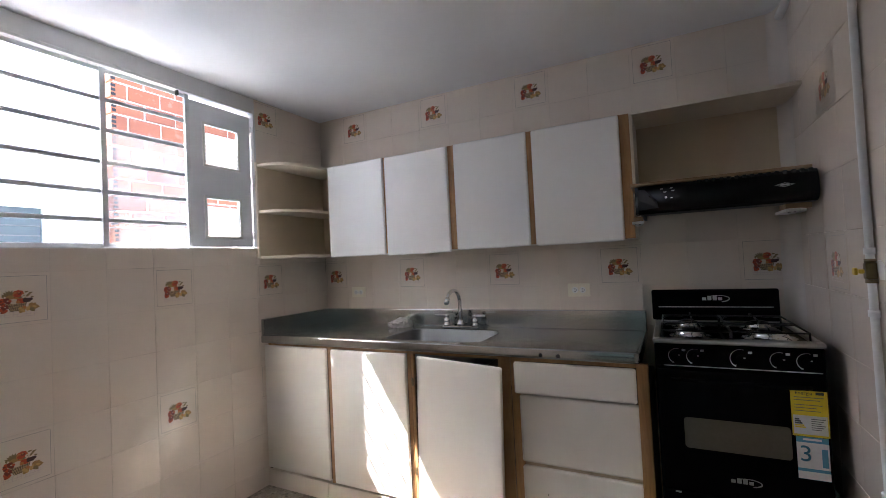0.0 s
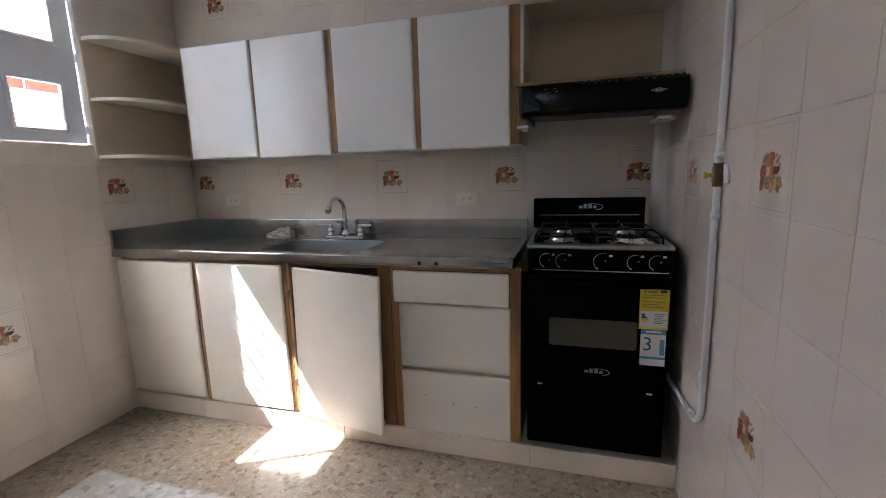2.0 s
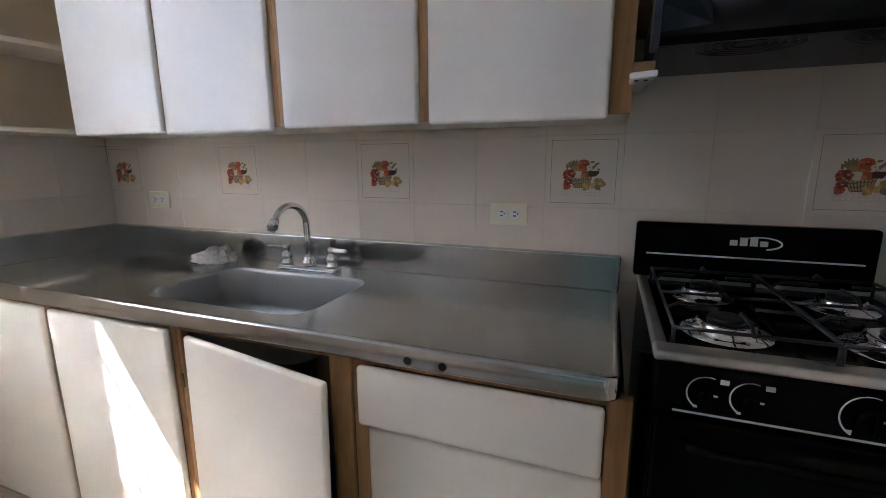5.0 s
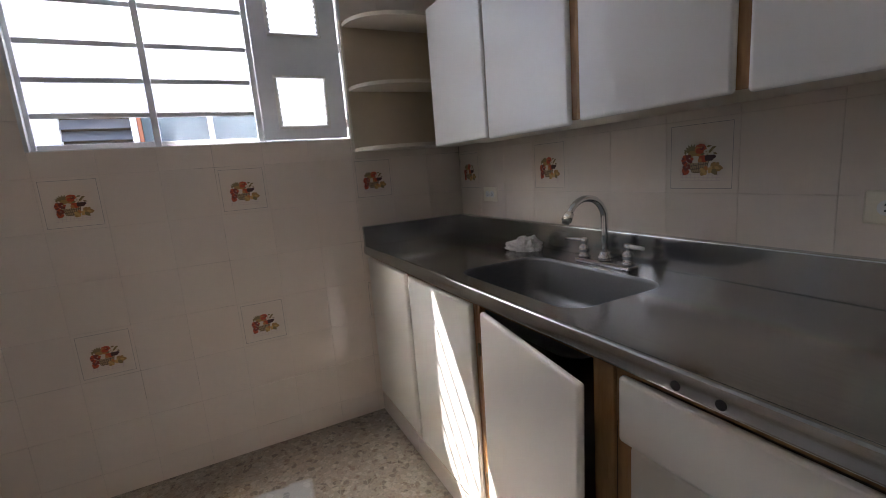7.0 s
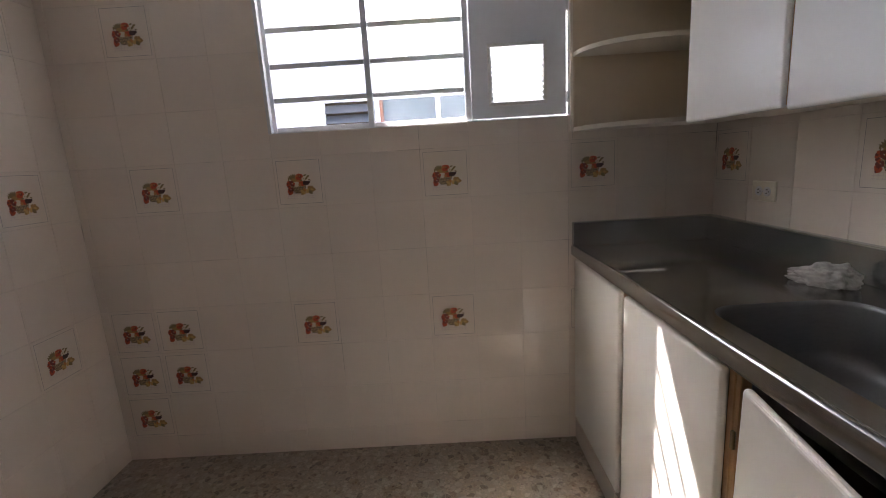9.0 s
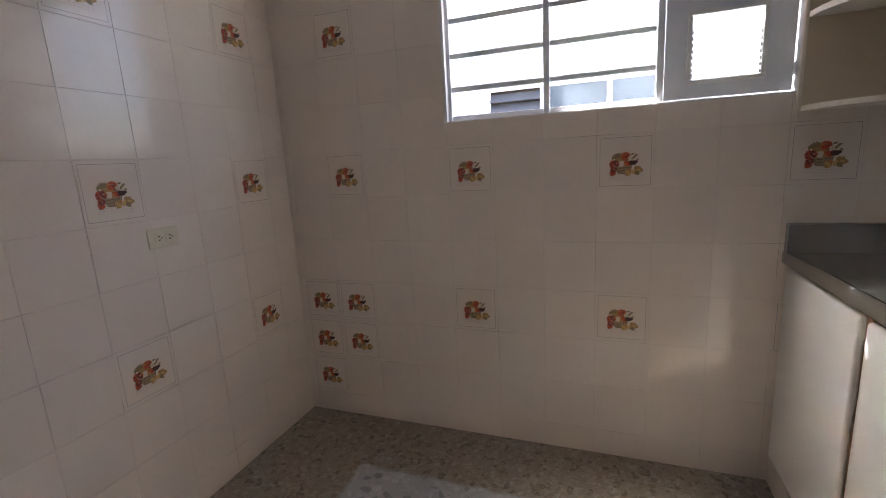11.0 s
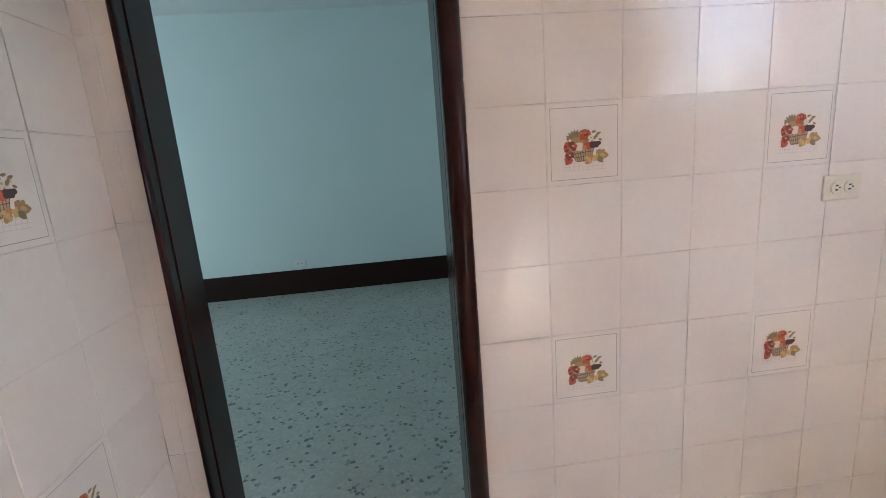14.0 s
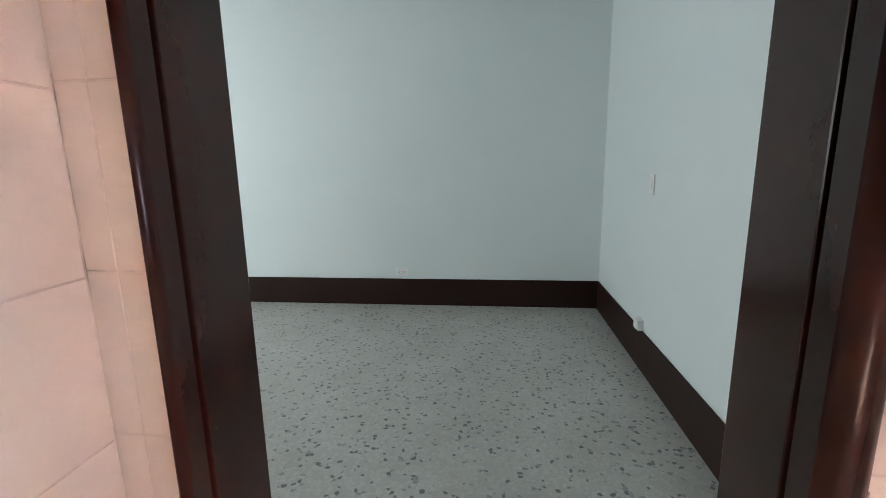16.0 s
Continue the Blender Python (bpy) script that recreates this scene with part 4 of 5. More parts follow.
for i, (bx, by, r) in enumerate(((2.275, 2.215, 0.050), (2.535, 2.215, 0.058), (2.275, 2.45, 0.043), (2.535, 2.45, 0.043))):
    burner = part("burner", lathe((bx, by, 0.9445), [(r * 1.5, 0), (r * 1.5, 0.002), (r * 1.12, 0.003), (r * 1.05, 0.012), (r, 0.016), (r, 0.022), (r * 0.9, 0.024)]), M_CHROME, cooker, "bright metal burner ring")
    part("burner_cap", lathe((bx, by, 0.969), [(r * 0.60, 0), (r * 0.64, 0.004), (r * 0.58, 0.008), (r * 0.25, 0.009)]), M_BLACK_MATT, burner, "black burner cap")
for gx0, gx1 in ((KX0 + 0.028, 2.402), (2.406, KX1 - 0.028)):
    bm = bmesh.new()
    gy0, gy1, gz = KY0 + 0.035, KY1 - 0.055, 0.994
    r = 0.0033
    loop = [(gx0, gy0), (gx1, gy0), (gx1, gy1), (gx0, gy1), (gx0, gy0)]
    for (ax, ay), (bx2, by2) in zip(loop, loop[1:]):
        tube_bm(bm, [(ax, ay, gz - 0.012), (bx2, by2, gz - 0.012)], r, 8)
    cx = (gx0 + gx1) / 2
    for by in (2.215, 2.45):
        for dx, dy in ((1, 0), (-1, 0), (0, 1), (0, -1)):
            ex = gx1 if dx > 0 else gx0 if dx < 0 else cx
            ey = by + dy * 0.115
            tube_bm(bm, [(ex, by if dx else ey, gz - 0.012), (ex - dx * 0.02, (by if dx else ey - dy * 0.02), gz), (cx + dx * 0.03, by + dy * 0.03, gz)], r, 8)
    tube_bm(bm, [(gx0, 2.3325, gz - 0.012), (gx1, 2.3325, gz - 0.012)], r, 8)
    for px in (gx0, gx1):
        for py in (gy0, gy1):
            tube_bm(bm, [(px, py, gz - 0.012), (px, py, 0.945)], r, 8)
    part("pan_support", bm, M_BLACK_MATT, cooker, "black wire pan support")
bm = bmesh.new()
box_bm(bm, KX0 - 0.016, KX1 - 0.026, KY1 - 0.055, KY1 - 0.022, 0.9585, 1.103, 0.008, 3)
backguard = part("backguard", bm, M_BLACK, cooker, "upright black back panel")
gy = KY1 - 0.0555
part("silver_line", box(KX0 + 0.012, KX1 - 0.05, gy - 0.001, gy, 1.020, 1.024), M_SILVER, backguard)


def logo(parent, cx, y, cz, s, mat):
    """A row of plain bars and a swoosh in place of the maker's mark."""
    for k in range(4):
        x = cx + (k - 2.0) * 0.021 * s
        part("mark_bar", box(x, x + 0.016 * s, y - 0.001, y, cz - 0.007 * s, cz + (0.013 if k in (1, 2) else 0.006) * s, 0.0, 1), mat, parent)
    pts = [(cx + 0.02 * s + 0.045 * s * math.sin(radians(a)), y - 0.0006, cz + 0.015 * s * math.cos(radians(a))) for a in range(-40, 161, 10)]
    part("mark_swoosh", tube(pts, lambda u: 0.0012 * s + 0.002 * s * u * (1 - u * 0.6), 6), mat, parent)


logo(backguard, 2.385, gy, 1.060, 1.0, M_SILVER)
control = part("control_panel", box(KX0 + 0.002, KX1 - 0.002, KY0 - 0.016, KY0 - 0.001, 0.852, 0.9395, 0.004), M_BLACK, cooker)
part("silver_line", box(KX0 + 0.03, KX1 - 0.012, KY0 - 0.0168, KY0 - 0.0161, 0.857, 0.8605), M_SILVER, control)
for kx, kr in ((2.222, 0.019), (2.282, 0.019), (2.424, 0.024), (2.536, 0.019), (2.610, 0.019)):
    kz = 0.895
    knob = part("knob", cyl((kx, KY0 - 0.0165, kz), (kx, KY0 - 0.036, kz), kr * 0.82, kr * 0.7, 24), M_BLACK, cooker)
    part("knob_grip", box(kx - 0.004, kx + 0.004, KY0 - 0.045, KY0 - 0.0361, kz - kr * 0.66, kz + kr * 0.66, 0.002), M_BLACK, knob)
    part("knob_mark", box(kx + 0.005, kx + 0.011, KY0 - 0.0372, KY0 - 0.0363, kz + 0.006, kz + 0.009), M_SILVER, knob)
    arc = [(kx + (kr + 0.009) * math.cos(radians(a)), KY0 - 0.0166, kz + (kr + 0.009) * math.sin(radians(a))) for a in range(70, 241, 10)]
    part("dial_arc", tube(arc, lambda u: 0.0007 + 0.0008 * u, 6), M_SILVER, control)
    part("dial_icon", box(kx + kr * 0.9, kx + kr * 0.9 + 0.012, KY0 - 0.0168, KY0 - 0.0161, kz + 0.019, kz + 0.027), M_SILVER, control)
    part("dial_icon", box(kx - kr * 0.9, kx - kr * 0.9 + 0.006, KY0 - 0.0168, KY0 - 0.0161, kz - 0.026, kz - 0.022), M_SILVER, control)
oven = part("oven_door", box(KX0 + 0.003, KX1 - 0.003, KY0 - 0.024, KY0 - 0.001, 0.398, 0.849, 0.006), M_BLACK, cooker)
oy = KY0 - 0.0245
part("oven_window", extrude(rounded_rect(2.232, 2.552, 0.560, 0.672, 0.012, 4), 0, 0.0012), M_OVENGLASS, oven, "brownish oven window").data.transform(pose(0, oy + 0.0002, 0, 90, 0, 0))
part("handle", tube([(KX0 + 0.05, oy + 0.001, 0.815), (KX0 + 0.055, oy - 0.026, 0.817), (KX0 + 0.09, oy - 0.036, 0.817), (KX1 - 0.09, oy - 0.036, 0.817), (KX1 - 0.055, oy - 0.026, 0.817), (KX1 - 0.05, oy + 0.001, 0.815)], 0.0085, 12), M_BLACK, oven, "glossy black bar handle")
logo(oven, 2.405, oy, 0.462, 0.85, M_GREY)
drawer = part("lower_drawer", box(KX0 + 0.003, KX1 - 0.003, KY0 - 0.020, KY0 - 0.001, 0.128, 0.393, 0.006), M_BLACK, cooker)
for x in (2.20, 2.605):
    part("hinge_clip", box(x - 0.010, x + 0.010, KY0 - 0.0225, KY0 - 0.0201, 0.386, 0.3925, 0.001, 1), M_SILVER, drawer)
# energy labels stuck on the oven door
M_LABEL_Y = plain("yellow_paper", (0.80, 0.62, 0.03), 0.5)
M_LABEL_W = plain("white_paper", (0.80, 0.80, 0.78), 0.55)
M_LABEL_B = plain("blue_paper", (0.10, 0.33, 0.48), 0.5)
M_INK = plain("dark_ink", (0.05, 0.06, 0.05), 0.6)
M_BLUEINK = plain("petrol_ink", (0.05, 0.20, 0.30), 0.6)
yl = part("energy_label", box(2.556, 2.655, oy - 0.0006, oy + 0.0003, 0.648, 0.800), M_LABEL_Y, oven, "yellow printed energy label")
lettering("heading", "Energía", 0.016, M_INK, pose(2.592, oy - 0.0009, 0.792, 90, 0, 0), yl, "small black heading")
part("heading_bar", box(2.624, 2.646, oy - 0.0010, oy - 0.0007, 0.788, 0.797), M_INK, yl)
for k, (w, z) in enumerate(((0.08, 0.777), (0.07, 0.768), (0.075, 0.752), (0.06, 0.742), (0.07, 0.732))):
    part("print_line", box(2.565, 2.565 + w, oy - 0.0010, oy - 0.0007, z, z + 0.0022), M_GREY, yl)
field = part("white_field", box(2.560, 2.651, oy - 0.0011, oy - 0.0007, 0.655, 0.718), M_LABEL_W, yl)
for k in range(5):
    part("scale_bar", box(2.564, 2.576 + 0.004 * k, oy - 0.0015, oy - 0.0012, 0.702 - k * 0.0065, 0.707 - k * 0.0065), M_INK if k < 3 else M_LABEL_Y, field)
for k in range(6):
    part("print_line", box(2.608, 2.646 - 0.006 * (k % 3), oy - 0.0015, oy - 0.0012, 0.706 - k * 0.007, 0.7085 - k * 0.007), M_GREY, field)
bl = part("warranty_label", box(2.564, 2.650, oy - 0.0006, oy + 0.0003, 0.506, 0.6465), M_LABEL_B, oven, "blue and white warranty label")
wf = part("white_field", box(2.564, 2.650, oy - 0.0011, oy - 0.0007, 0.542, 0.628), M_LABEL_W, bl)
lettering("number", "3", 0.075, M_BLUEINK, pose(2.588, oy - 0.0014, 0.588, 90, 0, 0), wf, "large dark blue numeral")
part("side_block", box(2.630, 2.646, oy - 0.0015, oy - 0.0012, 0.55, 0.61), M_LABEL_B, wf)
part("heading_bar", box(2.582, 2.632, oy - 0.0011, oy - 0.0008, 0.635, 0.642), M_LABEL_W, bl)
part("footer", box(2.564, 2.650, oy - 0.0011, oy - 0.0007, 0.507, 0.532), M_LABEL_W, bl)

# ---- gas pipe on the tiled wall ----
wall_turn = Matrix(((0, 0, -1, 0), (-1, 0, 0, 0), (0, 1, 0, 0), (0, 0, 0, 1)))   # drawn flat, then stood on the east wall
PX, PY = XR - 0.014, 1.770
pipe = thing("gas_pipe", "white painted gas pipe with a brass shut-off valve", "pipe", at=(PX, PY, 0.5))
run = [(PX, PY - 0.01, H - 0.002), (PX, PY, 1.6), (PX, PY, 1.2), (PX, PY - 0.008, 0.515)]
for k in range(1, 9):
    a = radians(90 * k / 8)
    run.append((PX, PY - 0.008 + 0.085 * (1 - math.cos(a)), 0.515 - 0.085 * math.sin(a)))
run += [(PX, PY + 0.16, 0.422), (PX - 0.002, PY + 0.28, 0.408), (PX - 0.01, PY + 0.42, 0.405), (PX - 0.02, PY + 0.60, 0.415)]
part("tube", tube(run, 0.0098), M_PIPE, pipe)
for z in (2.05, 1.265, 1.095, 0.605):
    part("clip", cyl((PX, PY, z - 0.009), (PX, PY, z + 0.009), 0.0128, n=16), M_PIPE, pipe)
part("clip", cyl((PX, PY + 0.10, 0.4275), (PX, PY + 0.118, 0.4265), 0.0128, n=16), M_PIPE, pipe)
valve = part("valve", box(PX - 0.0135, PX + 0.0105, PY - 0.0135, PY + 0.0135, 1.188, 1.234, 0.004), M_BRASS, pipe, "tarnished brass valve")
part("nut", cyl((PX, PY, 1.234), (PX, PY, 1.244), 0.0138, n=6), M_BRASS, valve)
part("nut", cyl((PX, PY, 1.178), (PX, PY, 1.188), 0.0138, n=6), M_BRASS, valve)
part("lever", box(PX - 0.026, PX - 0.0138, PY - 0.004, PY + 0.010, 1.204, 1.216, 0.003), M_YELLOW, valve, "yellow valve lever")
part("lever_tip", box(PX - 0.034, PX - 0.0262, PY + 0.002, PY + 0.022, 1.200, 1.220, 0.003), M_YELLOW, valve)
half = [(0.0, 0.0)] + [(0.038 * math.cos(radians(a)), 0.052 * math.sin(radians(a))) for a in range(0, 121, 10)]
bm = extrude(half, 0.0, 0.004, 0.001)
bmesh.ops.transform(bm, verts=bm.verts, matrix=Matrix.Translation((XR - 0.0005, PY - 0.022, 1.188)) @ wall_turn)
solo("wall_plate", bm, M_WHITE, "cut round white plate on the wall behind the valve", "cover plate")
solo("pipe_elbow", tube([(XR - 0.03, YB - 0.30, H - 0.004), (XR - 0.03, YB - 0.29, H - 0.06), (XR - 0.03, YB - 0.24, H - 0.085), (XR - 0.03, YB - 0.15, H - 0.086)], 0.016), M_PIPE, "white painted pipe bend under the ceiling", "pipe")


# ---- sockets and switches ----
def socket(at, turn, label, white=True, plate=M_OUTLET):
    """A duplex outlet lying flat; local x along the wall, local z up, facing local -y."""
    ob = thing("socket", label, "socket", "duplex sockets")
    m = Matrix.Translation(at) @ pose(0, 0, 0, 0, 0, turn)

    def put(name, bm, mat, parent, lab=""):
        bmesh.ops.transform(bm, verts=bm.verts, matrix=m)
        return part(name, bm, mat, parent, lab)
    put("plate", box(-0.058, 0.058, -0.006, 0.0, -0.035, 0.035, 0.004), plate, ob)
    for sx in (-1, 1):
        f = put("receptacle", cyl((sx * 0.02, -0.0062, 0), (sx * 0.02, -0.009, 0), 0.0165, 0.016, 20), M_WHITE if white else plate, ob)
        for dz in (-0.006, 0.006):
            put("slot", box(sx * 0.02 - 0.004, sx * 0.02 + 0.004, -0.0096, -0.0088, dz - 0.002, dz + 0.002), M_DARK, f)
        put("slot", cyl((sx * 0.02 + 0.009, -0.0088, 0), (sx * 0.02 + 0.009, -0.0096, 0), 0.0025, n=8), M_DARK, f)
    put("screw", cyl((0, -0.006, 0), (0, -0.0072, 0), 0.003, n=10), M_SILVER, ob)
    return ob


socket((1.775, YB - 0.001, 1.103), 0, "ivory duplex socket with white receptacles above the worktop")
socket((0.295, YB - 0.001, 1.108), 0, "ivory duplex socket on the tiles near the corner")
socket((0.692, 0.001, 1.058), 180, "yellowed ivory duplex socket on the tiled wall beside the doorway", False, M_OUTLET_OLD)
socket((2.900, RY0 + 0.001, 0.303), 180, "white duplex socket just above the skirting", True, M_WHITE)
box_out = thing("socket_box", "white surface socket box notched into the skirting top", "socket", at=(RX0, -2.06, 0.24))
part("housing", box(RX0 + 0.001, RX0 + 0.034, -2.23, -2.155, 0.2405, 0.305, 0.004), M_WHITE, box_out)
part("cover", box(RX0 + 0.0345, RX0 + 0.038, -2.225, -2.16, 0.244, 0.301, 0.002), M_WHITE, box_out)
switch = thing("light_switch", "white wall switch on the pale side wall", "switch", at=(RX0, -2.0, 1.07))
part("plate", box(RX0 + 0.0005, RX0 + 0.007, -2.215, -2.14, 1.045, 1.16, 0.003), M_WHITE, switch)
part("rocker", box(RX0 + 0.0072, RX0 + 0.011, -2.19, -2.165, 1.075, 1.13, 0.002), M_WHITE, switch)

# ---- wall tiles, each its own piece ----
INK = {}
for key, c in (("red", (0.48, 0.075, 0.022)), ("wine", (0.19, 0.030, 0.018)), ("orange", (0.521, 0.202, 0.059)), ("gold", (0.588, 0.361, 0.126)), ("ochre", (0.386, 0.227, 0.076)), ("leaf", (0.24, 0.17, 0.07)), ("black", (0.06, 0.02, 0.018)), ("cream", (0.68, 0.57, 0.45)), ("tan", (0.44, 0.30, 0.17)), ("brown", (0.13, 0.085, 0.05)), ("line", (0.33, 0.29, 0.26)), ("pink", (0.62, 0.50, 0.47))):
    INK[key] = plain("print_" + key, c, 0.3)


def print_mesh():
    """The fruit-basket print of a decorated tile: flat ink shapes, 20 cm tile centred on 0, 0, facing +z."""
    bm = bmesh.new()
    names = list(INK)
    layer = [0.0]
    shift, scale = [0.0, 0.0], [1.06, 1.06]

    def poly(pts, ink):
        layer[0] += 0.000004
        f = bm.faces.new([bm.verts.new((x * scale[0] + shift[0], y * scale[1] + shift[1], 0.0003 + layer[0])) for x, y in pts])
        f.material_index = names.index(ink)

    def disc(x, y, r, ink, n=10, sx=1.0):
        poly([(x + r * sx * math.cos(2 * math.pi * k / n), y + r * math.sin(2 * math.pi * k / n)) for k in range(n)], ink)

    def bar(x0, y0, x1, y1, w, ink):
        d = Vector((x1 - x0, y1 - y0)).normalized() * w / 2
        poly([(x0 - d.y, y0 + d.x), (x0 + d.y, y0 - d.x), (x1 + d.y, y1 - d.x), (x1 - d.y, y1 + d.x)], ink)

    def leaf(x, y, a, l, ink, w=0.4):
        c, s = math.cos(radians(a)), math.sin(radians(a))
        poly([(x + c * u * l - s * v * l, y + s * u * l + c * v * l) for u, v in ((0, 0), (0.35, -w / 2), (0.75, -w / 3), (1, 0), (0.75, w / 3), (0.35, w / 2))], ink)
    r = random.Random(4)
    # ruled border
    e = 0.083
    for q in ((-e, -e, e, -e), (e, -e, e, e), (e, e, -e, e), (-e, e, -e, -e)):
        bar(*q, 0.0013, "line")
    shift[0], shift[1] = -0.001, -0.020
    scale[0], scale[1] = 1.03, 0.95
    # faint checked cloth
    for k in range(9):
        bar(-0.05 + k * 0.012, -0.050, -0.048 + k * 0.0125, -0.016, 0.0012, "pink")
    for k in range(4):
        bar(-0.055, -0.020 - k * 0.009, 0.056, -0.022 - k * 0.009, 0.0012, "pink")
    # basket: dark weave over a tan ground
    poly([(-0.036, 0.004), (0.026, 0.012), (0.018, -0.020), (0.0, -0.027), (-0.018, -0.026)], "tan")
    for k in range(9):
        u = k / 8
        bar(-0.034 + 0.060 * u, 0.004 + 0.008 * u, -0.020 + 0.038 * u, -0.026 + 0.004 * u, 0.0019, "brown")
    for y0, y1, s in ((0.005, 0.012, 1.0), (-0.006, 0.0, 0.86), (-0.016, -0.010, 0.72), (-0.026, -0.022, 0.55)):
        bar(-0.033 * s - 0.001, y0, 0.026 * s, y1, 0.0022, "brown")
    # pineapple with its crown, melon, pear
    for a in (55, 75, 95, 115, 135, 155, 30):
        leaf(-0.022, 0.032, a, 0.027, "leaf", 0.32)
    disc(-0.004, 0.028, 0.0155, "orange", 12, 0.95)
    for k in range(14):
        disc(-0.014 + r.random() * 0.018, 0.016 + r.random() * 0.022, 0.0018, "ochre" if k % 2 else "brown", 6)
    disc(-0.022, 0.027, 0.012, "ochre")
    disc(-0.012, 0.013, 0.011, "cream", 12, 1.3)
    # red blooms and pale flowers
    for k in range(8):
        disc(0.002 + 0.009 * math.cos(k * 0.8), 0.043 + 0.007 * math.sin(k * 0.8), 0.0080, "red" if k % 4 else "orange", 8)
    disc(0.005, 0.045, 0.006, "wine")
    disc(0.004, 0.047, 0.003, "orange")
    for x, y in ((0.017, 0.034), (0.026, 0.031), (0.033, 0.038), (0.020, 0.026)):
        disc(x, y, 0.007, "cream", 9)
        disc(x + 0.001, y, 0.0025, "tan", 7)
    for x, y, a, l in ((0.030, 0.042, 20, 0.015), (0.024, 0.030, 50, 0.016), (0.014, 0.030, 200, 0.014), (-0.040, 0.028, 100, 0.014), (0.018, 0.048, 10, 0.014), (0.036, 0.030, -20, 0.012)):
        leaf(x, y, a, l, "leaf", 0.5)
    disc(0.012, 0.014, 0.0105, "red", 12)
    disc(0.004, 0.016, 0.007, "red")
    disc(0.001, 0.010, 0.006, "orange")
    for k in range(7):
        disc(0.020 + 0.006 * (k % 4), 0.019 - 0.006 * (k // 4), 0.0058, "black", 9)
    # red grapes trailing over the rim
    for k in range(46):
        u = r.random() ** 1.3
        disc(-0.034 + 0.030 * (r.random() - 0.5) * (1 - 0.6 * u) - 0.006 * u, 0.024 - 0.052 * u, 0.0048, ("red", "wine", "wine")[k % 3], 9)
    # golden grapes and vine leaves
    for k in range(44):
        u = r.random()
        disc(0.006 + 0.044 * u, -0.022 + 0.012 * u + 0.018 * (r.random() - 0.5), 0.0050, ("gold", "ochre", "gold", "orange")[k % 4], 9)
    leaf(0.034, -0.012, -5, 0.030, "ochre", 0.75)
    leaf(0.034, -0.016, -50, 0.022, "leaf", 0.7)
    leaf(0.030, -0.008, 40, 0.018, "ochre", 0.6)
    leaf(0.040, -0.010, -20, 0.016, "gold", 0.6)
    me = bpy.data.meshes.new("fruit_print")
    bm.to_mesh(me)
    bm.free()
    for k in names:
        me.materials.append(INK[k])
    return me


PRINT = print_mesh()
TILES = {}
tile_rng = random.Random(11)


def tile_mesh(w, h):
    key = (round(w, 3), round(h, 3))
    if key not in TILES:
        a, b, s = w / 2, h / 2, 0.0007
        v = []
        for z, k in ((0.0, 0.0), (T - 0.0009, 0.0), (T, s)):
            v += [(-a + k, -b + k, z), (a - k, -b + k, z), (a - k, b - k, z), (-a + k, b - k, z)]
        f = [(8, 9, 10, 11)]
        for r in (0, 4):
            f += [(r + i, r + (i + 1) % 4, r + 4 + (i + 1) % 4, r + 4 + i) for i in range(4)]
        me = bpy.data.meshes.new("tile")
        me.from_pydata(v, [], f)
        me.materials.append(M_TILE)
        TILES[key] = me
    return TILES[key]


def cut(rects, hole):
    out = []
    for (a, b, c, d) in rects:
        u0, u1, v0, v1 = hole
        if b <= u0 or a >= u1 or d <= v0 or c >= v1:
            out.append((a, b, c, d))
            continue
        if a < u0:
            out.append((a, u0, c, d))
        if b > u1:
            out.append((u1, b, c, d))
        lo, hi = max(a, u0), min(b, u1)
        if c < v0:
            out.append((lo, hi, c, v0))
        if d > v1:
            out.append((lo, hi, v1, d))
    return out


def lay_tiles(wall, frame_m, u0, u1, phase, pitch, holes=(), prints=(), row=1.228, gap=0.0017):
    """Tiles on a wall: frame_m maps (along, up, out) to the world; prints: (along, row) of decorated tiles; row: height of the middle of row 0."""
    first = math.floor((u0 - phase) / pitch) - 1
    last = math.ceil((u1 - phase) / pitch) + 1
    for i in range(first, last + 1):
        for j in range(-7, 6):
            uc, vc = phase + i * pitch, row + 0.203 * j
            rects = [(max(u0, uc - pitch / 2), min(u1, uc + pitch / 2), max(0.0, vc - 0.1015), min(H, vc + 0.1015))]
            for hole in holes:
                rects = cut([q for q in rects if q[1] > q[0] and q[3] > q[2]], hole)
            for a, b, c, d in rects:
                if b - a < 0.008 or d - c < 0.008:
                    continue
                ob = new("tile", tile_mesh(b - a - gap, d - c - gap))
                tilt = 0.28 if tile_rng.random() < 0.2 else 0.13
                ob.matrix_basis = frame_m @ pose((a + b) / 2, (c + d) / 2, tile_rng.uniform(-0.0003, 0.0002), max(-0.45, min(0.45, tile_rng.gauss(0, tilt))), max(-0.45, min(0.45, tile_rng.gauss(0, tilt))))
                ob.parent = wall
                for (pu, pj) in prints:
                    if pj == j and abs(pu - uc) < pitch / 2 and b - a > 0.13 and d - c > 0.15:
                        deco = new("fruit_print", PRINT)
                        deco.parent = ob
                        deco.location = (uc - (a + b) / 2, vc - (c + d) / 2, T)
                        tagged(deco, "printed fruit basket in a thin ruled border")


def wall_frame(origin, along, out):
    along, out = Vector(along), Vector(out)
    up = Vector((0, 0, 1))
    m = Matrix((along, up, out)).transposed().to_4x4()
    return Matrix.Translation(origin) @ m


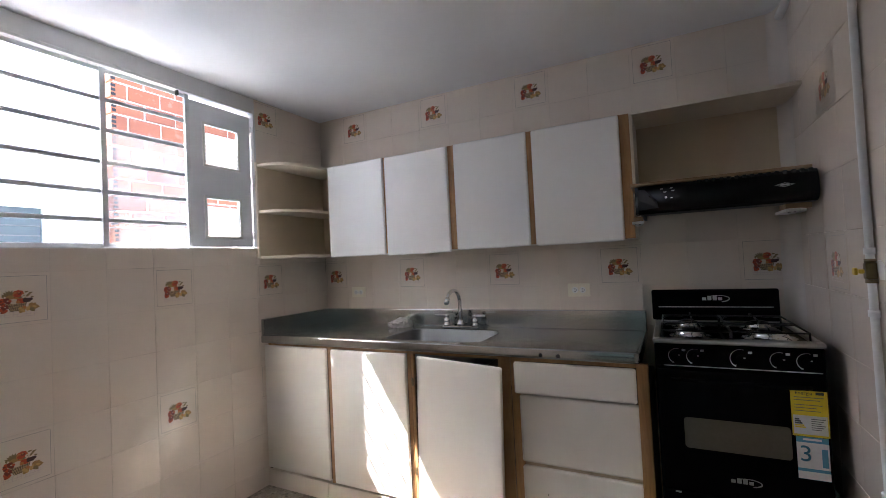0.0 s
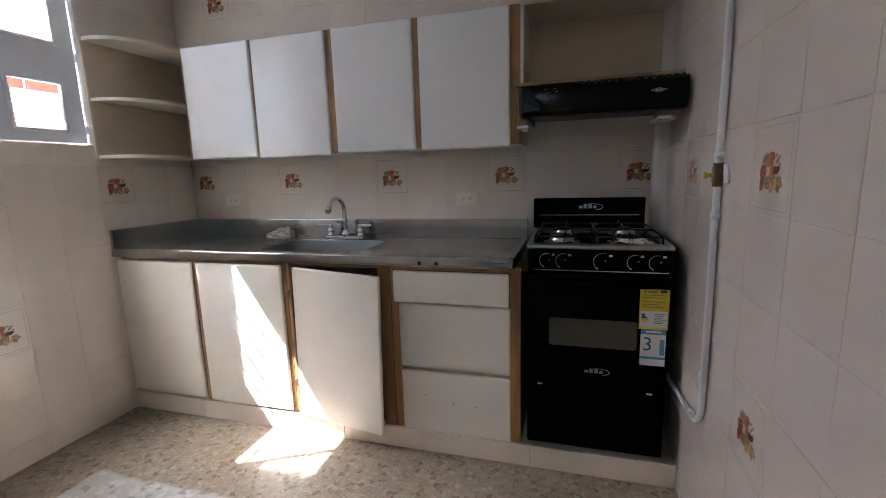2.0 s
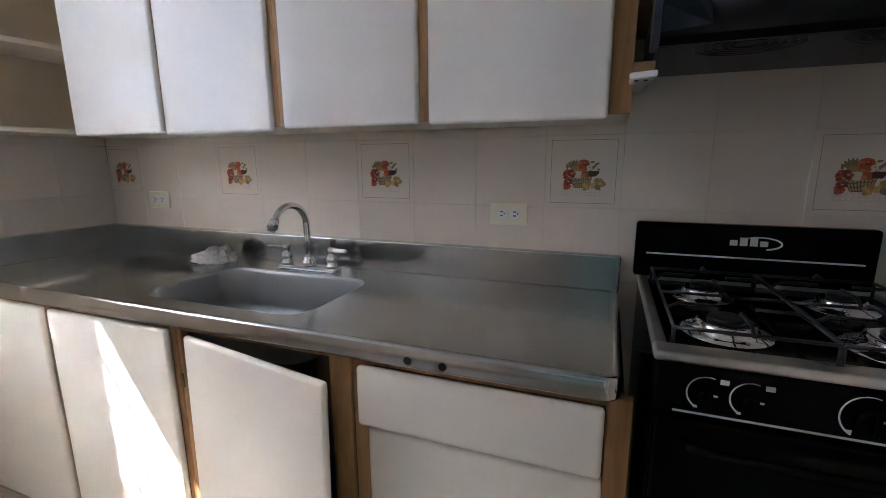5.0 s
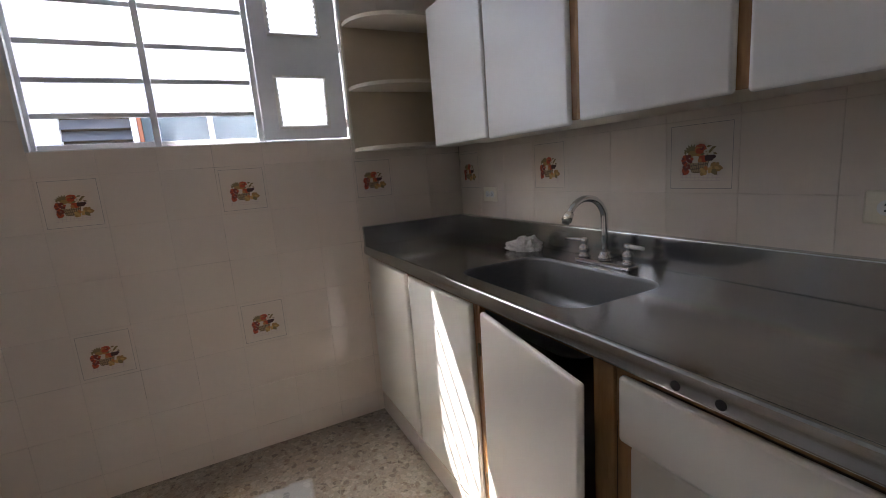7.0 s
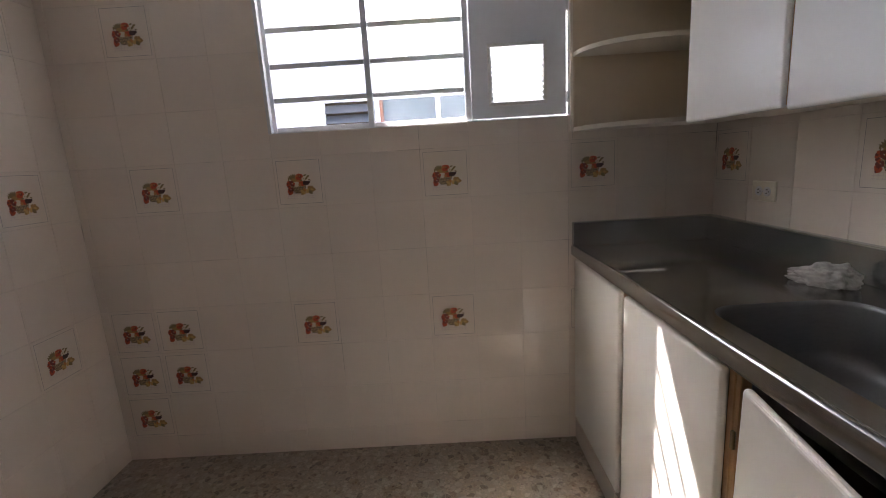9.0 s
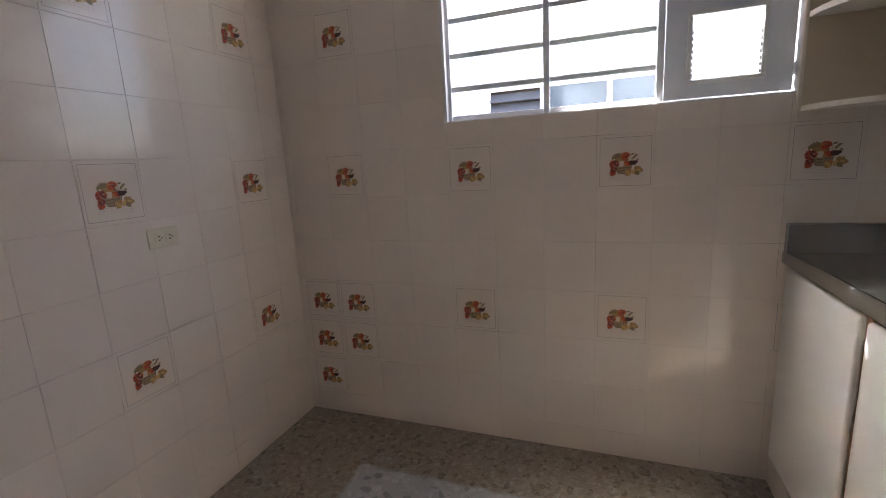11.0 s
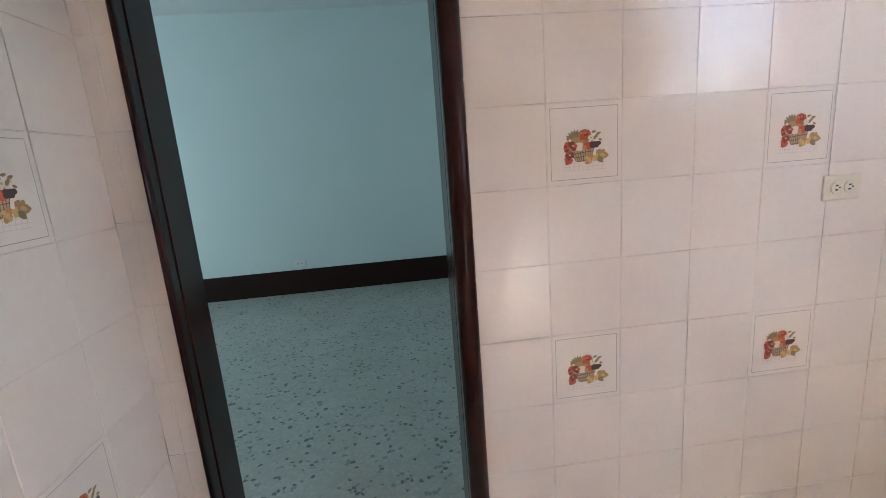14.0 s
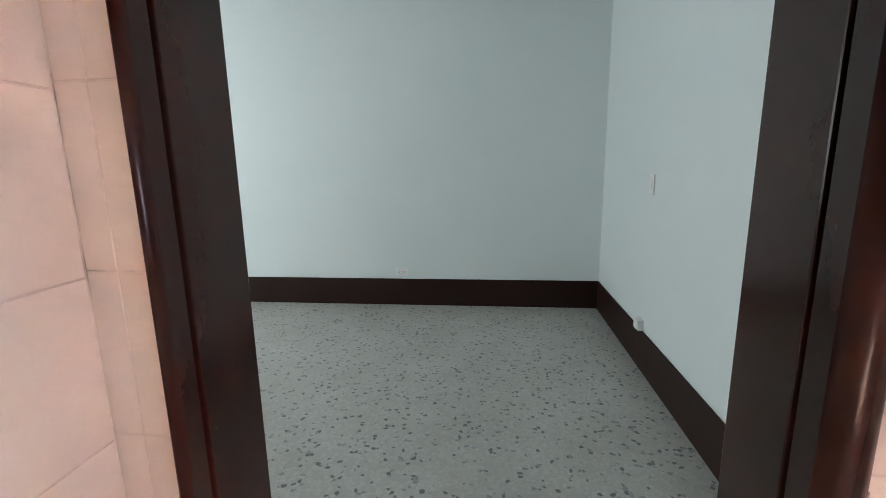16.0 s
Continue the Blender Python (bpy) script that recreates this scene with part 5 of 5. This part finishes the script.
# window wall runs towards +y as seen from above; its outward side is +x
lay_tiles(wall_window, wall_frame((-T, 0, 0), (0, 1, 0), (1, 0, 0)), 0.001, YB, 0.334, 0.2, [(WY0 - 0.001, WY1 + 0.001, WZ0, H + 1)],
          [(0.334, 0), (0.934, 0), (1.534, 0), (2.134, 0), (0.334, -3), (0.934, -3), (1.534, -3), (2.134, -3), (0.334, 3), (2.134, 5), (0.134, -3), (0.134, -4), (0.334, -4), (0.134, -5)], gap=0.0012)
lay_tiles(wall_back, wall_frame((0, YB + T, 0), (1, 0, 0), (0, -1, 0)), 0.001, XR, 0.101, 0.2092, [],
          [(0.101 + 0.6276 * k, 0) for k in range(5)] + [(0.31 + 0.6276 * k, 5) for k in range(4)], gap=0.0009)
lay_tiles(wall_right, wall_frame((XR + T, 0, 0), (0, -1, 0), (-1, 0, 0)), 0.001 - YB, -YN, -1.462, 0.2113, [],
          [(-1.462, 0), (-2.096, 0), (-1.462, -3), (-2.096, 3), (-1.462, 3)])
lay_tiles(wall_right, wall_frame((XN + T, 0, 0), (0, -1, 0), (-1, 0, 0)), -YN, -0.001, -0.29, 0.203, [], [(-0.29, 0), (-0.29, -3), (-0.29, 3)], row=1.220)
lay_tiles(wall_door, wall_frame((0, -T, 0), (-1, 0, 0), (0, 1, 0)), -XN, -0.001, -1.426, 0.1985, [(-DX1, -DX0, -1, DZ)],
          [(-0.235, 0), (-0.8305, 0), (-1.426, 0), (-0.235, -3), (-0.8305, -3), (-1.426, -3), (-0.235, 3), (-0.8305, 3), (-1.426, 3)])

# rounded cement cove that fills the corner behind the cooker
M_COVE = surface("glazed_cove", (0.77, 0.70, 0.63), 0.12, 0.04, 60, 5.0, 0.0004, rough_spread=0.03)
CA, CB = 0.050, 0.125               # its reach along the back and the side wall
bm = bmesh.new()
cove_rows = []
for z in [H * k / 24 for k in range(25)]:
    sway = 0.0012 * math.sin(z * 5.3) + 0.0009 * math.sin(z * 13.1 + 1)
    cove_rows.append([bm.verts.new((XR - CA + CA * math.sin(math.pi / 2 * k / 10) - 0.001 + sway, YB - CB + CB * math.cos(math.pi / 2 * k / 10) - 0.001, z)) for k in range(11)])
for a, b in zip(cove_rows, cove_rows[1:]):
    for k in range(10):
        bm.faces.new((a[k], b[k], b[k + 1], a[k + 1])).smooth = True
structure("trim_corner", bm, M_COVE, "smooth rounded cove filling the tiled corner", "trim")
